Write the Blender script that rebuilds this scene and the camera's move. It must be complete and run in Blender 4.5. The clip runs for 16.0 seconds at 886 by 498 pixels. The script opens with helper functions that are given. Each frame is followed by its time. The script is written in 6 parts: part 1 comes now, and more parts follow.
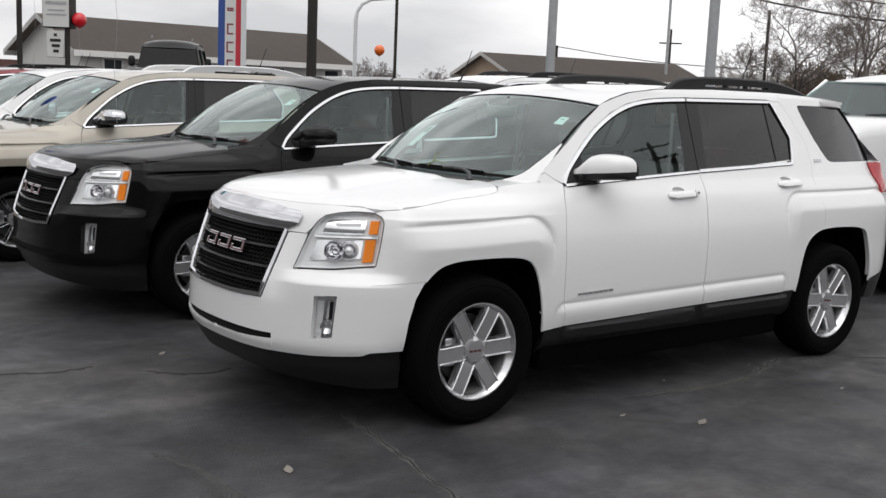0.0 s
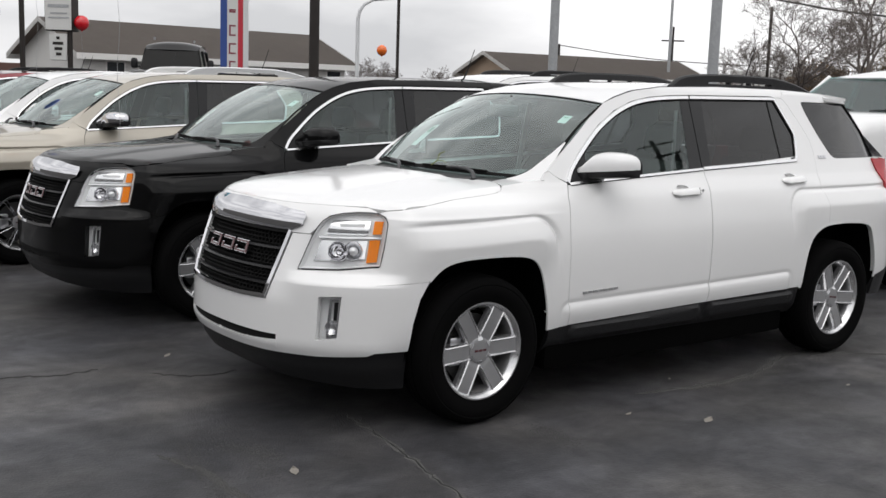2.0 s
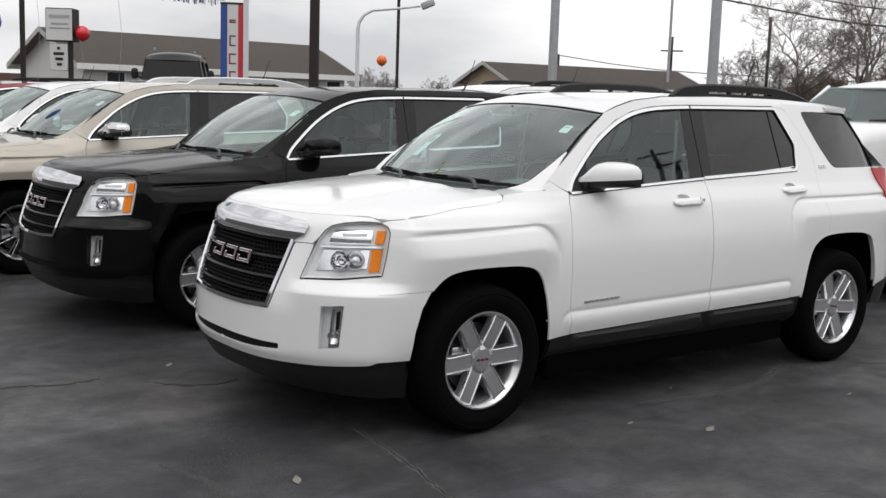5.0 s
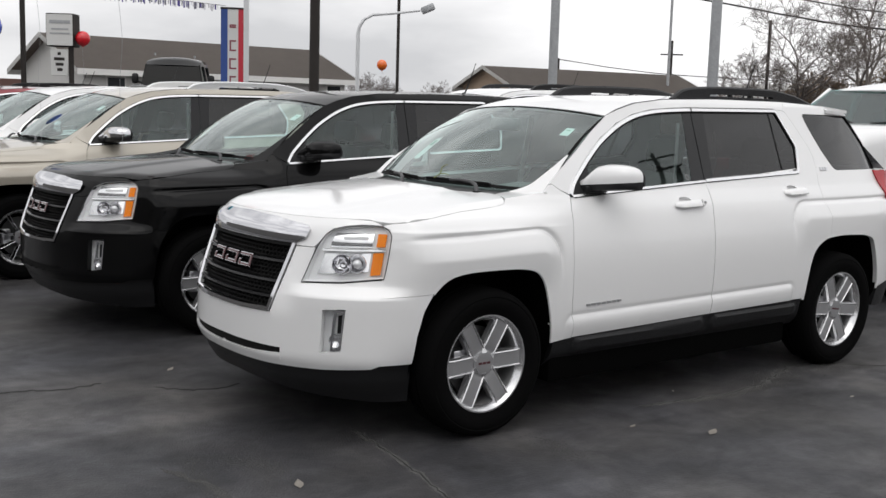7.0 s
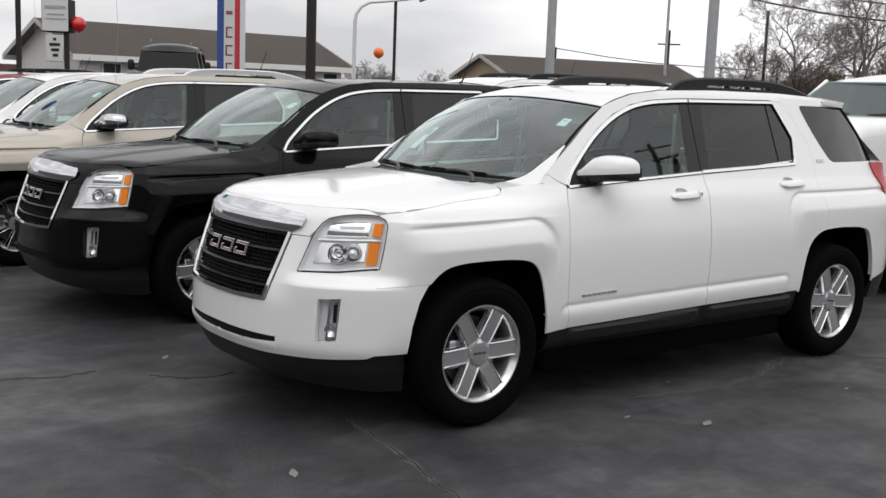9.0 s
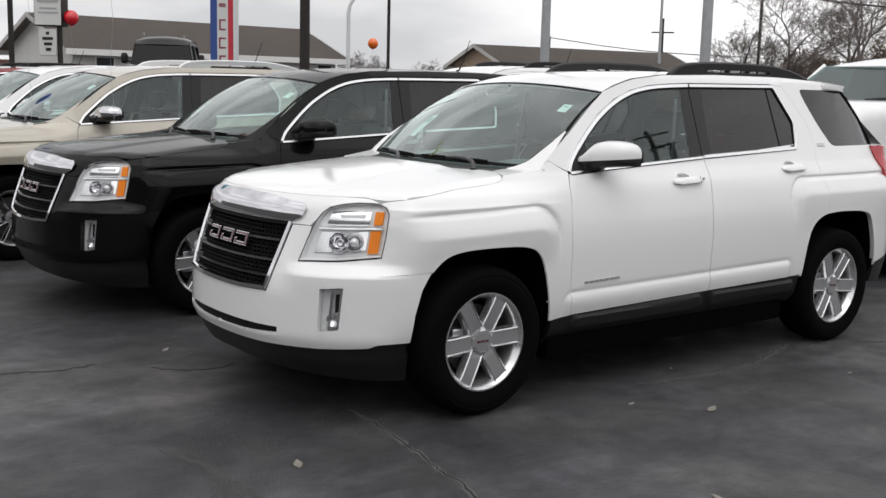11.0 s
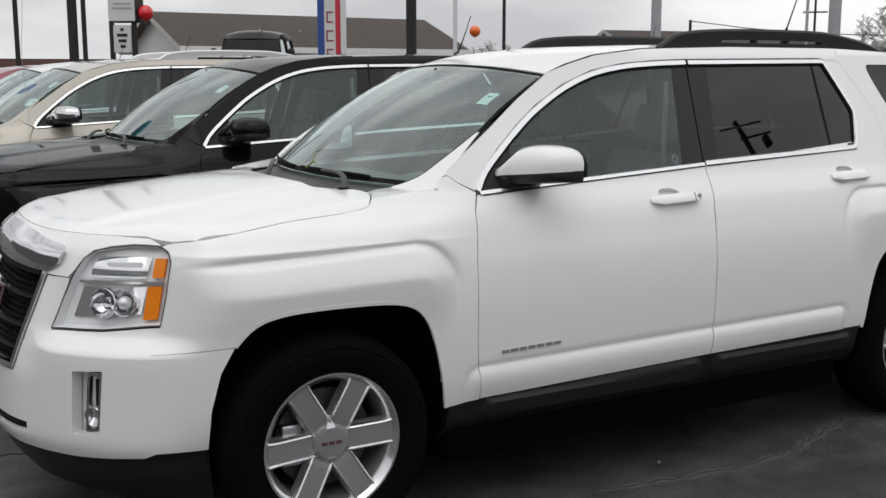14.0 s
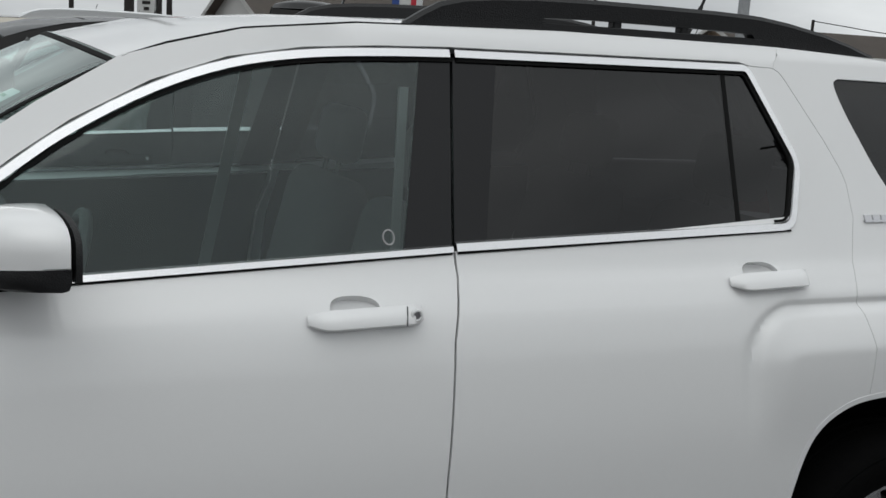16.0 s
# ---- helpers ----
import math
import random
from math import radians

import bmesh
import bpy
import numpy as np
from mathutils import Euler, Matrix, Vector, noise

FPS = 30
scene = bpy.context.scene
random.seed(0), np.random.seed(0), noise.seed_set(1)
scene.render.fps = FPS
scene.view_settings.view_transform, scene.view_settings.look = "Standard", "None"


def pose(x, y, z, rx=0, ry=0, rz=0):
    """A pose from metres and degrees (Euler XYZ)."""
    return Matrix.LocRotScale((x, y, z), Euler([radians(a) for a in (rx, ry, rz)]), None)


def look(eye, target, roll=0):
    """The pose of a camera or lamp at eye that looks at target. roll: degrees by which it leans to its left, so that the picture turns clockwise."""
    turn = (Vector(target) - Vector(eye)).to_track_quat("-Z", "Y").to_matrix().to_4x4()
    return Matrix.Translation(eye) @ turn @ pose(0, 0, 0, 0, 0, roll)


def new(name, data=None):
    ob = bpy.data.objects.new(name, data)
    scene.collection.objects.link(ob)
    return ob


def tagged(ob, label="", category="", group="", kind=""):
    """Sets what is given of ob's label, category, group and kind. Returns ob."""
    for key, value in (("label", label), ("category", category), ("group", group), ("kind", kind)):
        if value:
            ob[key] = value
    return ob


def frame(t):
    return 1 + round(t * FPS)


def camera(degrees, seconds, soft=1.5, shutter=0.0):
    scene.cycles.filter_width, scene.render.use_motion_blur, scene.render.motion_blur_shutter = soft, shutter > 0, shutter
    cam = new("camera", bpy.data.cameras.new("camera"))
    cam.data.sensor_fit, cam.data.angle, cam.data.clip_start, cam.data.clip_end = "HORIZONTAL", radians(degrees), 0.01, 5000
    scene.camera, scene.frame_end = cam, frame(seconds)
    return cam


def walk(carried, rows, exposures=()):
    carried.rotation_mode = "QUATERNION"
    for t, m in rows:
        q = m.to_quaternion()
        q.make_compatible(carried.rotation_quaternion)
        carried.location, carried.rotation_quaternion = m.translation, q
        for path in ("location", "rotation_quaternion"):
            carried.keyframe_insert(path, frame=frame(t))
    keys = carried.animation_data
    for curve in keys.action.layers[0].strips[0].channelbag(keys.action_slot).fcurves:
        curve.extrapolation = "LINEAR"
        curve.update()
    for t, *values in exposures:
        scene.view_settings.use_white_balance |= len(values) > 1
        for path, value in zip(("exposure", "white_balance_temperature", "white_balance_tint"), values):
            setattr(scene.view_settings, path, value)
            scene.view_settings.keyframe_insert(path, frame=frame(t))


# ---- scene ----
cam = camera(44.8, 16.0)
PATH = [
    (0, (-3.151, -4.73, 1.576), (-1.952, -3.156, 1.283), 2.4),
    (0.5, (-3.155, -4.726, 1.581), (-1.952, -3.155, 1.287), 2.3),
    (1, (-3.152, -4.724, 1.583), (-1.955, -3.147, 1.298), 2.3),
    (1.5, (-3.152, -4.722, 1.579), (-1.951, -3.148, 1.299), 2.2),
    (2, (-3.149, -4.725, 1.576), (-1.956, -3.147, 1.282), 1.9),
    (2.5, (-3.151, -4.727, 1.574), (-1.952, -3.15, 1.299), 1.8),
    (3, (-3.151, -4.727, 1.574), (-1.95, -3.154, 1.283), 2.0),
    (3.5, (-3.154, -4.723, 1.583), (-1.959, -3.145, 1.297), 2.0),
    (4, (-3.159, -4.726, 1.574), (-1.962, -3.147, 1.296), 1.8),
    (6.5, (-3.167, -4.727, 1.577), (-1.975, -3.145, 1.304), 2.0),
    (7, (-3.166, -4.72, 1.569), (-1.971, -3.138, 1.301), 1.7),
    (7.5, (-3.166, -4.722, 1.58), (-1.969, -3.145, 1.3), 1.6),
    (8, (-3.165, -4.723, 1.573), (-1.968, -3.148, 1.276), 1.7),
    (8.5, (-3.159, -4.723, 1.579), (-1.963, -3.146, 1.289), 2.0),
    (9, (-3.162, -4.712, 1.575), (-1.962, -3.138, 1.286), 2.1),
    (11.5, (-3.165, -4.632, 1.55), (-1.964, -3.064, 1.234), 1.2),
    (12, (-2.999, -4.554, 1.548), (-1.829, -2.97, 1.197), 0.4),
    (12.5, (-2.699, -4.423, 1.56), (-1.575, -2.802, 1.228), 3.4),
    (13, (-2.31, -4.241, 1.556), (-1.273, -2.552, 1.287), -0.7),
    (13.5, (-1.823, -4.085, 1.527), (-0.922, -2.345, 1.128), -2.3),
    (14, (-1.32, -3.941, 1.537), (-0.348, -2.223, 1.212), 0.0),
    (14.5, (-0.761, -3.725, 1.529), (0.238, -2.046, 1.102), 1.8),
    (15, (-0.233, -3.453, 1.518), (0.697, -1.746, 1.046), 0.7),
    (15.5, (0.277, -3.132, 1.583), (1.139, -1.369, 1.196), 1.3),
    (16, (0.76, -2.752, 1.578), (1.553, -0.951, 1.218), 3.5),
]
walk(cam, [(t, look(eye, target, roll)) for t, eye, target, roll in PATH],
     [(0, .28, 6500, 10), (12.5, .28, 6500, 10), (13.5, .22, 6500, 10), (14.5, -.05, 6400, 8), (15.5, -.19, 6350, 6), (16, -.24, 6300, 6)])

# ---- world, sun, exposure ----
world = bpy.data.worlds.new("overcast_sky")
scene.world = world
world.use_nodes = True
wn = world.node_tree
wn.nodes.clear()
w_out, w_bg = wn.nodes.new("ShaderNodeOutputWorld"), wn.nodes.new("ShaderNodeBackground")
w_sky, w_hsv = wn.nodes.new("ShaderNodeTexSky"), wn.nodes.new("ShaderNodeHueSaturation")
w_sky.sky_type, w_sky.sun_disc = "NISHITA", False
w_sky.sun_elevation, w_sky.sun_rotation = radians(66), radians(207)
w_sky.dust_density, w_sky.air_density = 4.0, 1.0
w_hsv.inputs["Saturation"].default_value = .10
w_hsv.inputs["Value"].default_value = 1.0
w_co, w_map, w_noise, w_ramp, w_mix = (wn.nodes.new("ShaderNodeTexCoord"), wn.nodes.new("ShaderNodeMapping"), wn.nodes.new("ShaderNodeTexNoise"),
                                       wn.nodes.new("ShaderNodeValToRGB"), wn.nodes.new("ShaderNodeMix"))
w_map.inputs["Scale"].default_value = (1.2, 1.2, 3.6)
w_map.inputs["Rotation"].default_value = (0, 0, radians(203))
w_map.inputs["Location"].default_value = (1.4, 0, 2.6)
w_noise.inputs["Scale"].default_value, w_noise.inputs["Detail"].default_value = 2.4, 6.0
w_ramp.color_ramp.elements[0].position, w_ramp.color_ramp.elements[0].color = .34, (5.05, 5.1, 5.25, 1)
w_ramp.color_ramp.elements[1].position, w_ramp.color_ramp.elements[1].color = .66, (9.0, 8.95, 9.0, 1)
w_mix.data_type = "RGBA"
w_mix.inputs["Factor"].default_value = .86
wn.links.new(w_co.outputs["Generated"], w_map.inputs["Vector"])
wn.links.new(w_map.outputs[0], w_noise.inputs["Vector"])
wn.links.new(w_noise.outputs["Fac"], w_ramp.inputs["Fac"])
wn.links.new(w_sky.outputs[0], w_hsv.inputs["Color"])
wn.links.new(w_hsv.outputs[0], w_mix.inputs["A"])
wn.links.new(w_ramp.outputs[0], w_mix.inputs["B"])
# an overcast sky grows brighter towards the zenith
w_sep, w_rng, w_mul = wn.nodes.new("ShaderNodeSeparateXYZ"), wn.nodes.new("ShaderNodeMapRange"), wn.nodes.new("ShaderNodeVectorMath")
w_rng.inputs["To Min"].default_value, w_rng.inputs["To Max"].default_value = 1.0, 1.30
w_mul.operation = "SCALE"
wn.links.new(w_co.outputs["Generated"], w_sep.inputs[0])
wn.links.new(w_sep.outputs["Z"], w_rng.inputs["Value"])
wn.links.new(w_mix.outputs["Result"], w_mul.inputs[0])
wn.links.new(w_rng.outputs[0], w_mul.inputs["Scale"])
wn.links.new(w_mul.outputs[0], w_bg.inputs["Color"])
w_bg.inputs["Strength"].default_value = .115
wn.links.new(w_bg.outputs[0], w_out.inputs[0])
sun_lamp = bpy.data.lights.new("sun", "SUN")
sun_lamp.energy, sun_lamp.angle, sun_lamp.color = .5, radians(60), (1, .97, .93)
sun = new("sun", sun_lamp)
sun.matrix_world = look((-4, -8, 20), (0, 0, 0))


# ---- materials ----
def material(name, color, rough=.5, metal=0.0, coat=0.0, vary=.12, grain=30.0, broad=2.0, bump=0.0, spec=.5, rough_vary=.0, emit=0.0):
    """A principled surface with broad and fine variation of colour and a fine relief."""
    m = bpy.data.materials.new(name)
    m.use_nodes = True
    nt = m.node_tree
    b = nt.nodes["Principled BSDF"]
    b.inputs["Roughness"].default_value, b.inputs["Metallic"].default_value = rough, metal
    b.inputs["Coat Weight"].default_value, b.inputs["Coat Roughness"].default_value = coat, .03
    b.inputs["Specular IOR Level"].default_value = spec
    co = nt.nodes.new("ShaderNodeTexCoord")
    fine, wide, mixer, ramp = nt.nodes.new("ShaderNodeTexNoise"), nt.nodes.new("ShaderNodeTexNoise"), nt.nodes.new("ShaderNodeMath"), nt.nodes.new("ShaderNodeMix")
    fine.inputs["Scale"].default_value, fine.inputs["Detail"].default_value = grain, 4
    wide.inputs["Scale"].default_value, wide.inputs["Detail"].default_value = broad, 5
    nt.links.new(co.outputs["Object"], fine.inputs["Vector"])
    nt.links.new(co.outputs["Object"], wide.inputs["Vector"])
    mixer.operation = "ADD"
    nt.links.new(fine.outputs["Fac"], mixer.inputs[0])
    nt.links.new(wide.outputs["Fac"], mixer.inputs[1])
    half = nt.nodes.new("ShaderNodeMath")
    half.operation = "MULTIPLY"
    half.inputs[1].default_value = .5
    nt.links.new(mixer.outputs[0], half.inputs[0])
    ramp.data_type = "RGBA"
    lo, hi = [c * (1 - vary) for c in color], [min(1, c * (1 + vary)) for c in color]
    ramp.inputs["A"].default_value, ramp.inputs["B"].default_value = (*lo, 1), (*hi, 1)
    nt.links.new(half.outputs[0], ramp.inputs["Factor"])
    nt.links.new(ramp.outputs["Result"], b.inputs["Base Color"])
    if rough_vary:
        rr = nt.nodes.new("ShaderNodeMapRange")
        rr.inputs["To Min"].default_value, rr.inputs["To Max"].default_value = max(0, rough - rough_vary), min(1, rough + rough_vary)
        rr.inputs["From Min"].default_value, rr.inputs["From Max"].default_value = .3, .7
        nt.links.new(wide.outputs["Fac"], rr.inputs["Value"])
        nt.links.new(rr.outputs[0], b.inputs["Roughness"])
    if bump:
        bp = nt.nodes.new("ShaderNodeBump")
        bp.inputs["Strength"].default_value, bp.inputs["Distance"].default_value = min(1, bump), .01
        nt.links.new(fine.outputs["Fac"], bp.inputs["Height"])
        nt.links.new(bp.outputs[0], b.inputs["Normal"])
    if emit:
        b.inputs["Emission Color"].default_value, b.inputs["Emission Strength"].default_value = (*color, 1), emit
    return m


def glass(name, tint, ior=1.5, sheen=(.95, .95, .95)):
    """A thin pane: tinted see-through body, with gloss that grows by Fresnel."""
    m = bpy.data.materials.new(name)
    m.use_nodes = True
    nt = m.node_tree
    nt.nodes.clear()
    o, mx, lw, tr, gl = (nt.nodes.new("ShaderNodeOutputMaterial"), nt.nodes.new("ShaderNodeMixShader"), nt.nodes.new("ShaderNodeLayerWeight"),
                         nt.nodes.new("ShaderNodeBsdfTransparent"), nt.nodes.new("ShaderNodeBsdfGlossy"))
    lw.inputs["Blend"].default_value = .5
    tr.inputs["Color"].default_value = (*tint, 1)
    gl.inputs["Roughness"].default_value = 0.0
    gl.inputs["Color"].default_value = (*sheen, 1)
    # Schlick's rule: R0 + (1 - R0) f^5
    r0 = ((ior - 1) / (ior + 1)) ** 2
    pw, fr = nt.nodes.new("ShaderNodeMath"), nt.nodes.new("ShaderNodeMath")
    pw.operation, fr.operation = "POWER", "MULTIPLY_ADD"
    pw.inputs[1].default_value, fr.inputs[1].default_value, fr.inputs[2].default_value = 5.0, 1 - r0, r0
    nt.links.new(lw.outputs["Facing"], pw.inputs[0])
    nt.links.new(pw.outputs[0], fr.inputs[0])
    # both faces of the pane reflect: 2R / (1 + R)
    dbl, one, div = nt.nodes.new("ShaderNodeMath"), nt.nodes.new("ShaderNodeMath"), nt.nodes.new("ShaderNodeMath")
    dbl.operation, one.operation, div.operation = "MULTIPLY", "ADD", "DIVIDE"
    dbl.inputs[1].default_value, one.inputs[1].default_value = 2.0, 1.0
    nt.links.new(fr.outputs[0], dbl.inputs[0])
    nt.links.new(fr.outputs[0], one.inputs[0])
    nt.links.new(dbl.outputs[0], div.inputs[0])
    nt.links.new(one.outputs[0], div.inputs[1])
    nt.links.new(div.outputs[0], mx.inputs[0])
    nt.links.new(tr.outputs[0], mx.inputs[1])
    nt.links.new(gl.outputs[0], mx.inputs[2])
    nt.links.new(mx.outputs[0], o.inputs[0])
    return m


M_WHITE = material("white_paint", (.78, .78, .78), .32, coat=1.0, vary=.015, grain=60, broad=1.5)
M_WHITE.node_tree.nodes["Principled BSDF"].inputs["Coat Roughness"].default_value = .09
M_BLACK = material("black_paint", (.0012, .0012, .0014), .4, coat=.60, vary=.2, grain=60, spec=.05)
M_BLACK.node_tree.nodes["Principled BSDF"].inputs["Coat IOR"].default_value = 1.36
M_TAN = material("tan_metallic_paint", (.42, .385, .325), .38, metal=.25, coat=1.0, vary=.04, grain=200)
M_RED = material("red_paint", (.22, .008, .018), .3, coat=1.0, vary=.06)
M_SILVER_PAINT = material("silver_paint", (.68, .69, .70), .35, metal=.2, coat=1.0, vary=.03)
M_CHROME = material("chrome", (.62, .62, .64), .06, metal=1.0, vary=.01)
M_BRIGHT = material("bright_window_trim", (.84, .84, .85), .24, metal=1.0, vary=.03, grain=80)
M_SATIN = material("satin_metal", (.62, .62, .64), .28, metal=1.0, vary=.05)
M_ALLOY = material("painted_alloy", (.44, .44, .45), .38, metal=.75, coat=.3, vary=.06, grain=80)
M_ALLOY_EDGE = material("machined_alloy", (.62, .62, .63), .22, metal=.9, vary=.04)
M_DARKMETAL = material("brake_steel", (.09, .09, .09), .5, metal=.7, vary=.3)
M_PLASTIC = material("black_textured_plastic", (.011, .011, .012), .46, vary=.15, grain=300, bump=.25, spec=.32)
M_GLOSSBLACK = material("gloss_black_trim", (.010, .010, .011), .22, vary=.1, spec=.3)
M_RUBBER = material("tyre_rubber", (.0035, .0035, .0036), .9, vary=.25, grain=90, bump=.15, spec=.04)
M_SEAL = material("rubber_seal", (.006, .006, .006), .8, vary=.1, spec=.15)
M_HOUSING = material("wheel_housing_felt", (.003, .003, .003), .95, vary=.2, spec=.02)
M_GREYSEAL = material("grey_lamp_seal", (.05, .05, .052), .6, vary=.1)
M_PROJECTOR = material("projector_lens", (.66, .67, .68), .06, metal=.3, coat=1.0, vary=.05)
M_CABIN = material("cabin_fabric", (.15, .15, .145), .85, vary=.15, grain=90)
M_CABIN_DARK = material("cabin_plastic", (.10, .10, .10), .7, vary=.15, grain=200)
M_ARM = material("wiper_arm_paint", (.055, .055, .058), .5, vary=.15, grain=150)
M_COWL = material("grey_cowl_plastic", (.075, .073, .074), .62, vary=.15, grain=200, bump=.2)
M_BARREL = material("rim_barrel", (.34, .34, .345), .36, metal=.7, vary=.1)
M_BELT = material("seat_belt_webbing", (.30, .30, .30), .8, vary=.1)
M_AMBER = material("amber_lens", (.84, .23, .012), .25, vary=.06, grain=120, spec=.2)
M_REDLENS = material("red_lens", (.42, .012, .02), .12, coat=1.0, vary=.08)
M_REFLECTOR = material("lamp_reflector", (.78, .79, .80), .10, metal=.85, vary=.05, grain=40)
M_LAMPGREY = material("lamp_housing", (.78, .79, .80), .25, metal=.0, vary=.06)
M_REDBADGE = material("red_badge", (.09, .030, .035), .25, coat=.6, vary=.05)
M_PAPER = material("paper_sticker", (.72, .74, .72), .6, vary=.06)
M_GREEN = material("green_print", (.12, .32, .22), .6, vary=.06)
M_WS = glass("windscreen_glass", (.70, .90, .86), 1.78, (.90, .96, .945))
M_FGLASS = glass("front_side_glass", (.58, .66, .65), 1.46, (.88, .96, .95))
M_RGLASS = glass("privacy_glass", (.07, .07, .075), 1.37)
M_BLACKGLASS = glass("black_glass", (.04, .04, .045), 1.22)
M_TEAL = glass("green_tinted_glass", (.27, .45, .43), 1.5)
M_LENS = glass("clear_lens", (.99, .99, .99), 1.13)


# ---- mesh tools ----
def part(name, bm, mat, parent, label="", smooth=True, mats=(), turn=True):
    me = bpy.data.meshes.new(name)
    if turn:
        bmesh.ops.recalc_face_normals(bm, faces=bm.faces)
    bm.to_mesh(me)
    bm.free()
    for m in (mat, *mats):
        me.materials.append(m)
    if smooth:
        me.polygons.foreach_set("use_smooth", [True] * len(me.polygons))
        me.set_sharp_from_angle(angle=radians(38))
    ob = new(name, me)
    if parent is not None:
        ob.parent = parent
    if label:
        tagged(ob, label)
    return ob


def thing(name, m, label, category, group="", kind=""):
    ob = new(name)
    ob.empty_display_size = .2
    ob.matrix_basis = m
    return tagged(ob, label, category, group, kind)


def box(bm, x0, x1, y0, y1, z0, z1, bevel=0.0, seg=2, m=None):
    r = bmesh.ops.create_cube(bm, size=1)
    vs = r["verts"]
    for v in vs:
        v.co = Vector((x0 + (v.co.x + .5) * (x1 - x0), y0 + (v.co.y + .5) * (y1 - y0), z0 + (v.co.z + .5) * (z1 - z0)))
    if bevel:
        es = list({e for v in vs for e in v.link_edges})
        out = bmesh.ops.bevel(bm, geom=es, offset=bevel, segments=seg, affect="EDGES", profile=.5)
        vs = list(set(out["verts"]) | {v for v in vs if v.is_valid})
    if m is not None:
        bmesh.ops.transform(bm, matrix=m, verts=[v for v in vs if v.is_valid])
    return vs


def tube(bm, pts, radius, n=10, r_end=None):
    """A round bar along points; radius may taper to r_end."""
    pts = [Vector(p) for p in pts]
    rings = []
    for i, p in enumerate(pts):
        d = (pts[min(i + 1, len(pts) - 1)] - pts[max(i - 1, 0)]).normalized()
        u = d.orthogonal().normalized() if i == 0 else (u - d * u.dot(d)).normalized()
        w = d.cross(u)
        r = radius if r_end is None else radius + (r_end - radius) * i / (len(pts) - 1)
        rings.append([bm.verts.new(p + (u * math.cos(k * math.tau / n) + w * math.sin(k * math.tau / n)) * r) for k in range(n)])
    for a, b in zip(rings, rings[1:]):
        for k in range(n):
            bm.faces.new((a[k], a[(k + 1) % n], b[(k + 1) % n], b[k]))
    bm.faces.new(rings[0][::-1])
    bm.faces.new(rings[-1])


def lathe(bm, prof, n=48, m=None, closed=False):
    """Turns a profile of (radius, along) round the y axis."""
    rings = []
    for k in range(n):
        c, s = math.cos(k * math.tau / n), math.sin(k * math.tau / n)
        rings.append([bm.verts.new(Vector((r * c, a, r * s))) for r, a in prof])
    for k in range(n):
        a, b = rings[k], rings[(k + 1) % n]
        for i in range(len(prof) - (0 if closed else 1)):
            j = (i + 1) % len(prof)
            bm.faces.new((a[i], a[j], b[j], b[i]))
    vs = [v for r in rings for v in r]
    if m is not None:
        bmesh.ops.transform(bm, matrix=m, verts=vs)
    bmesh.ops.remove_doubles(bm, verts=vs, dist=1e-5)


def inside(poly, x, y):
    hit = False
    for (x0, y0), (x1, y1) in zip(poly, poly[1:] + poly[:1]):
        if (y0 > y) != (y1 > y) and x < (x1 - x0) * (y - y0) / (y1 - y0) + x0:
            hit = not hit
    return hit


def eased(pts, r, n=5):
    """An outline with its corners rounded: r gives the reach for each corner, or one for all."""
    out = []
    for i, b in enumerate(pts):
        b = Vector(b)
        a, c = Vector(pts[i - 1]), Vector(pts[(i + 1) % len(pts)])
        d = r[i] if isinstance(r, (list, tuple)) else r
        da, dc = min(d, .48 * (a - b).length), min(d, .48 * (c - b).length)
        if d <= 0:
            out.append((b.x, b.y))
            continue
        p, q = b + (a - b).normalized() * da, b + (c - b).normalized() * dc
        for k in range(n):
            t = k / (n - 1)
            m = p.lerp(b, t).lerp(b.lerp(q, t), t)
            out.append((m.x, m.y))
    return out


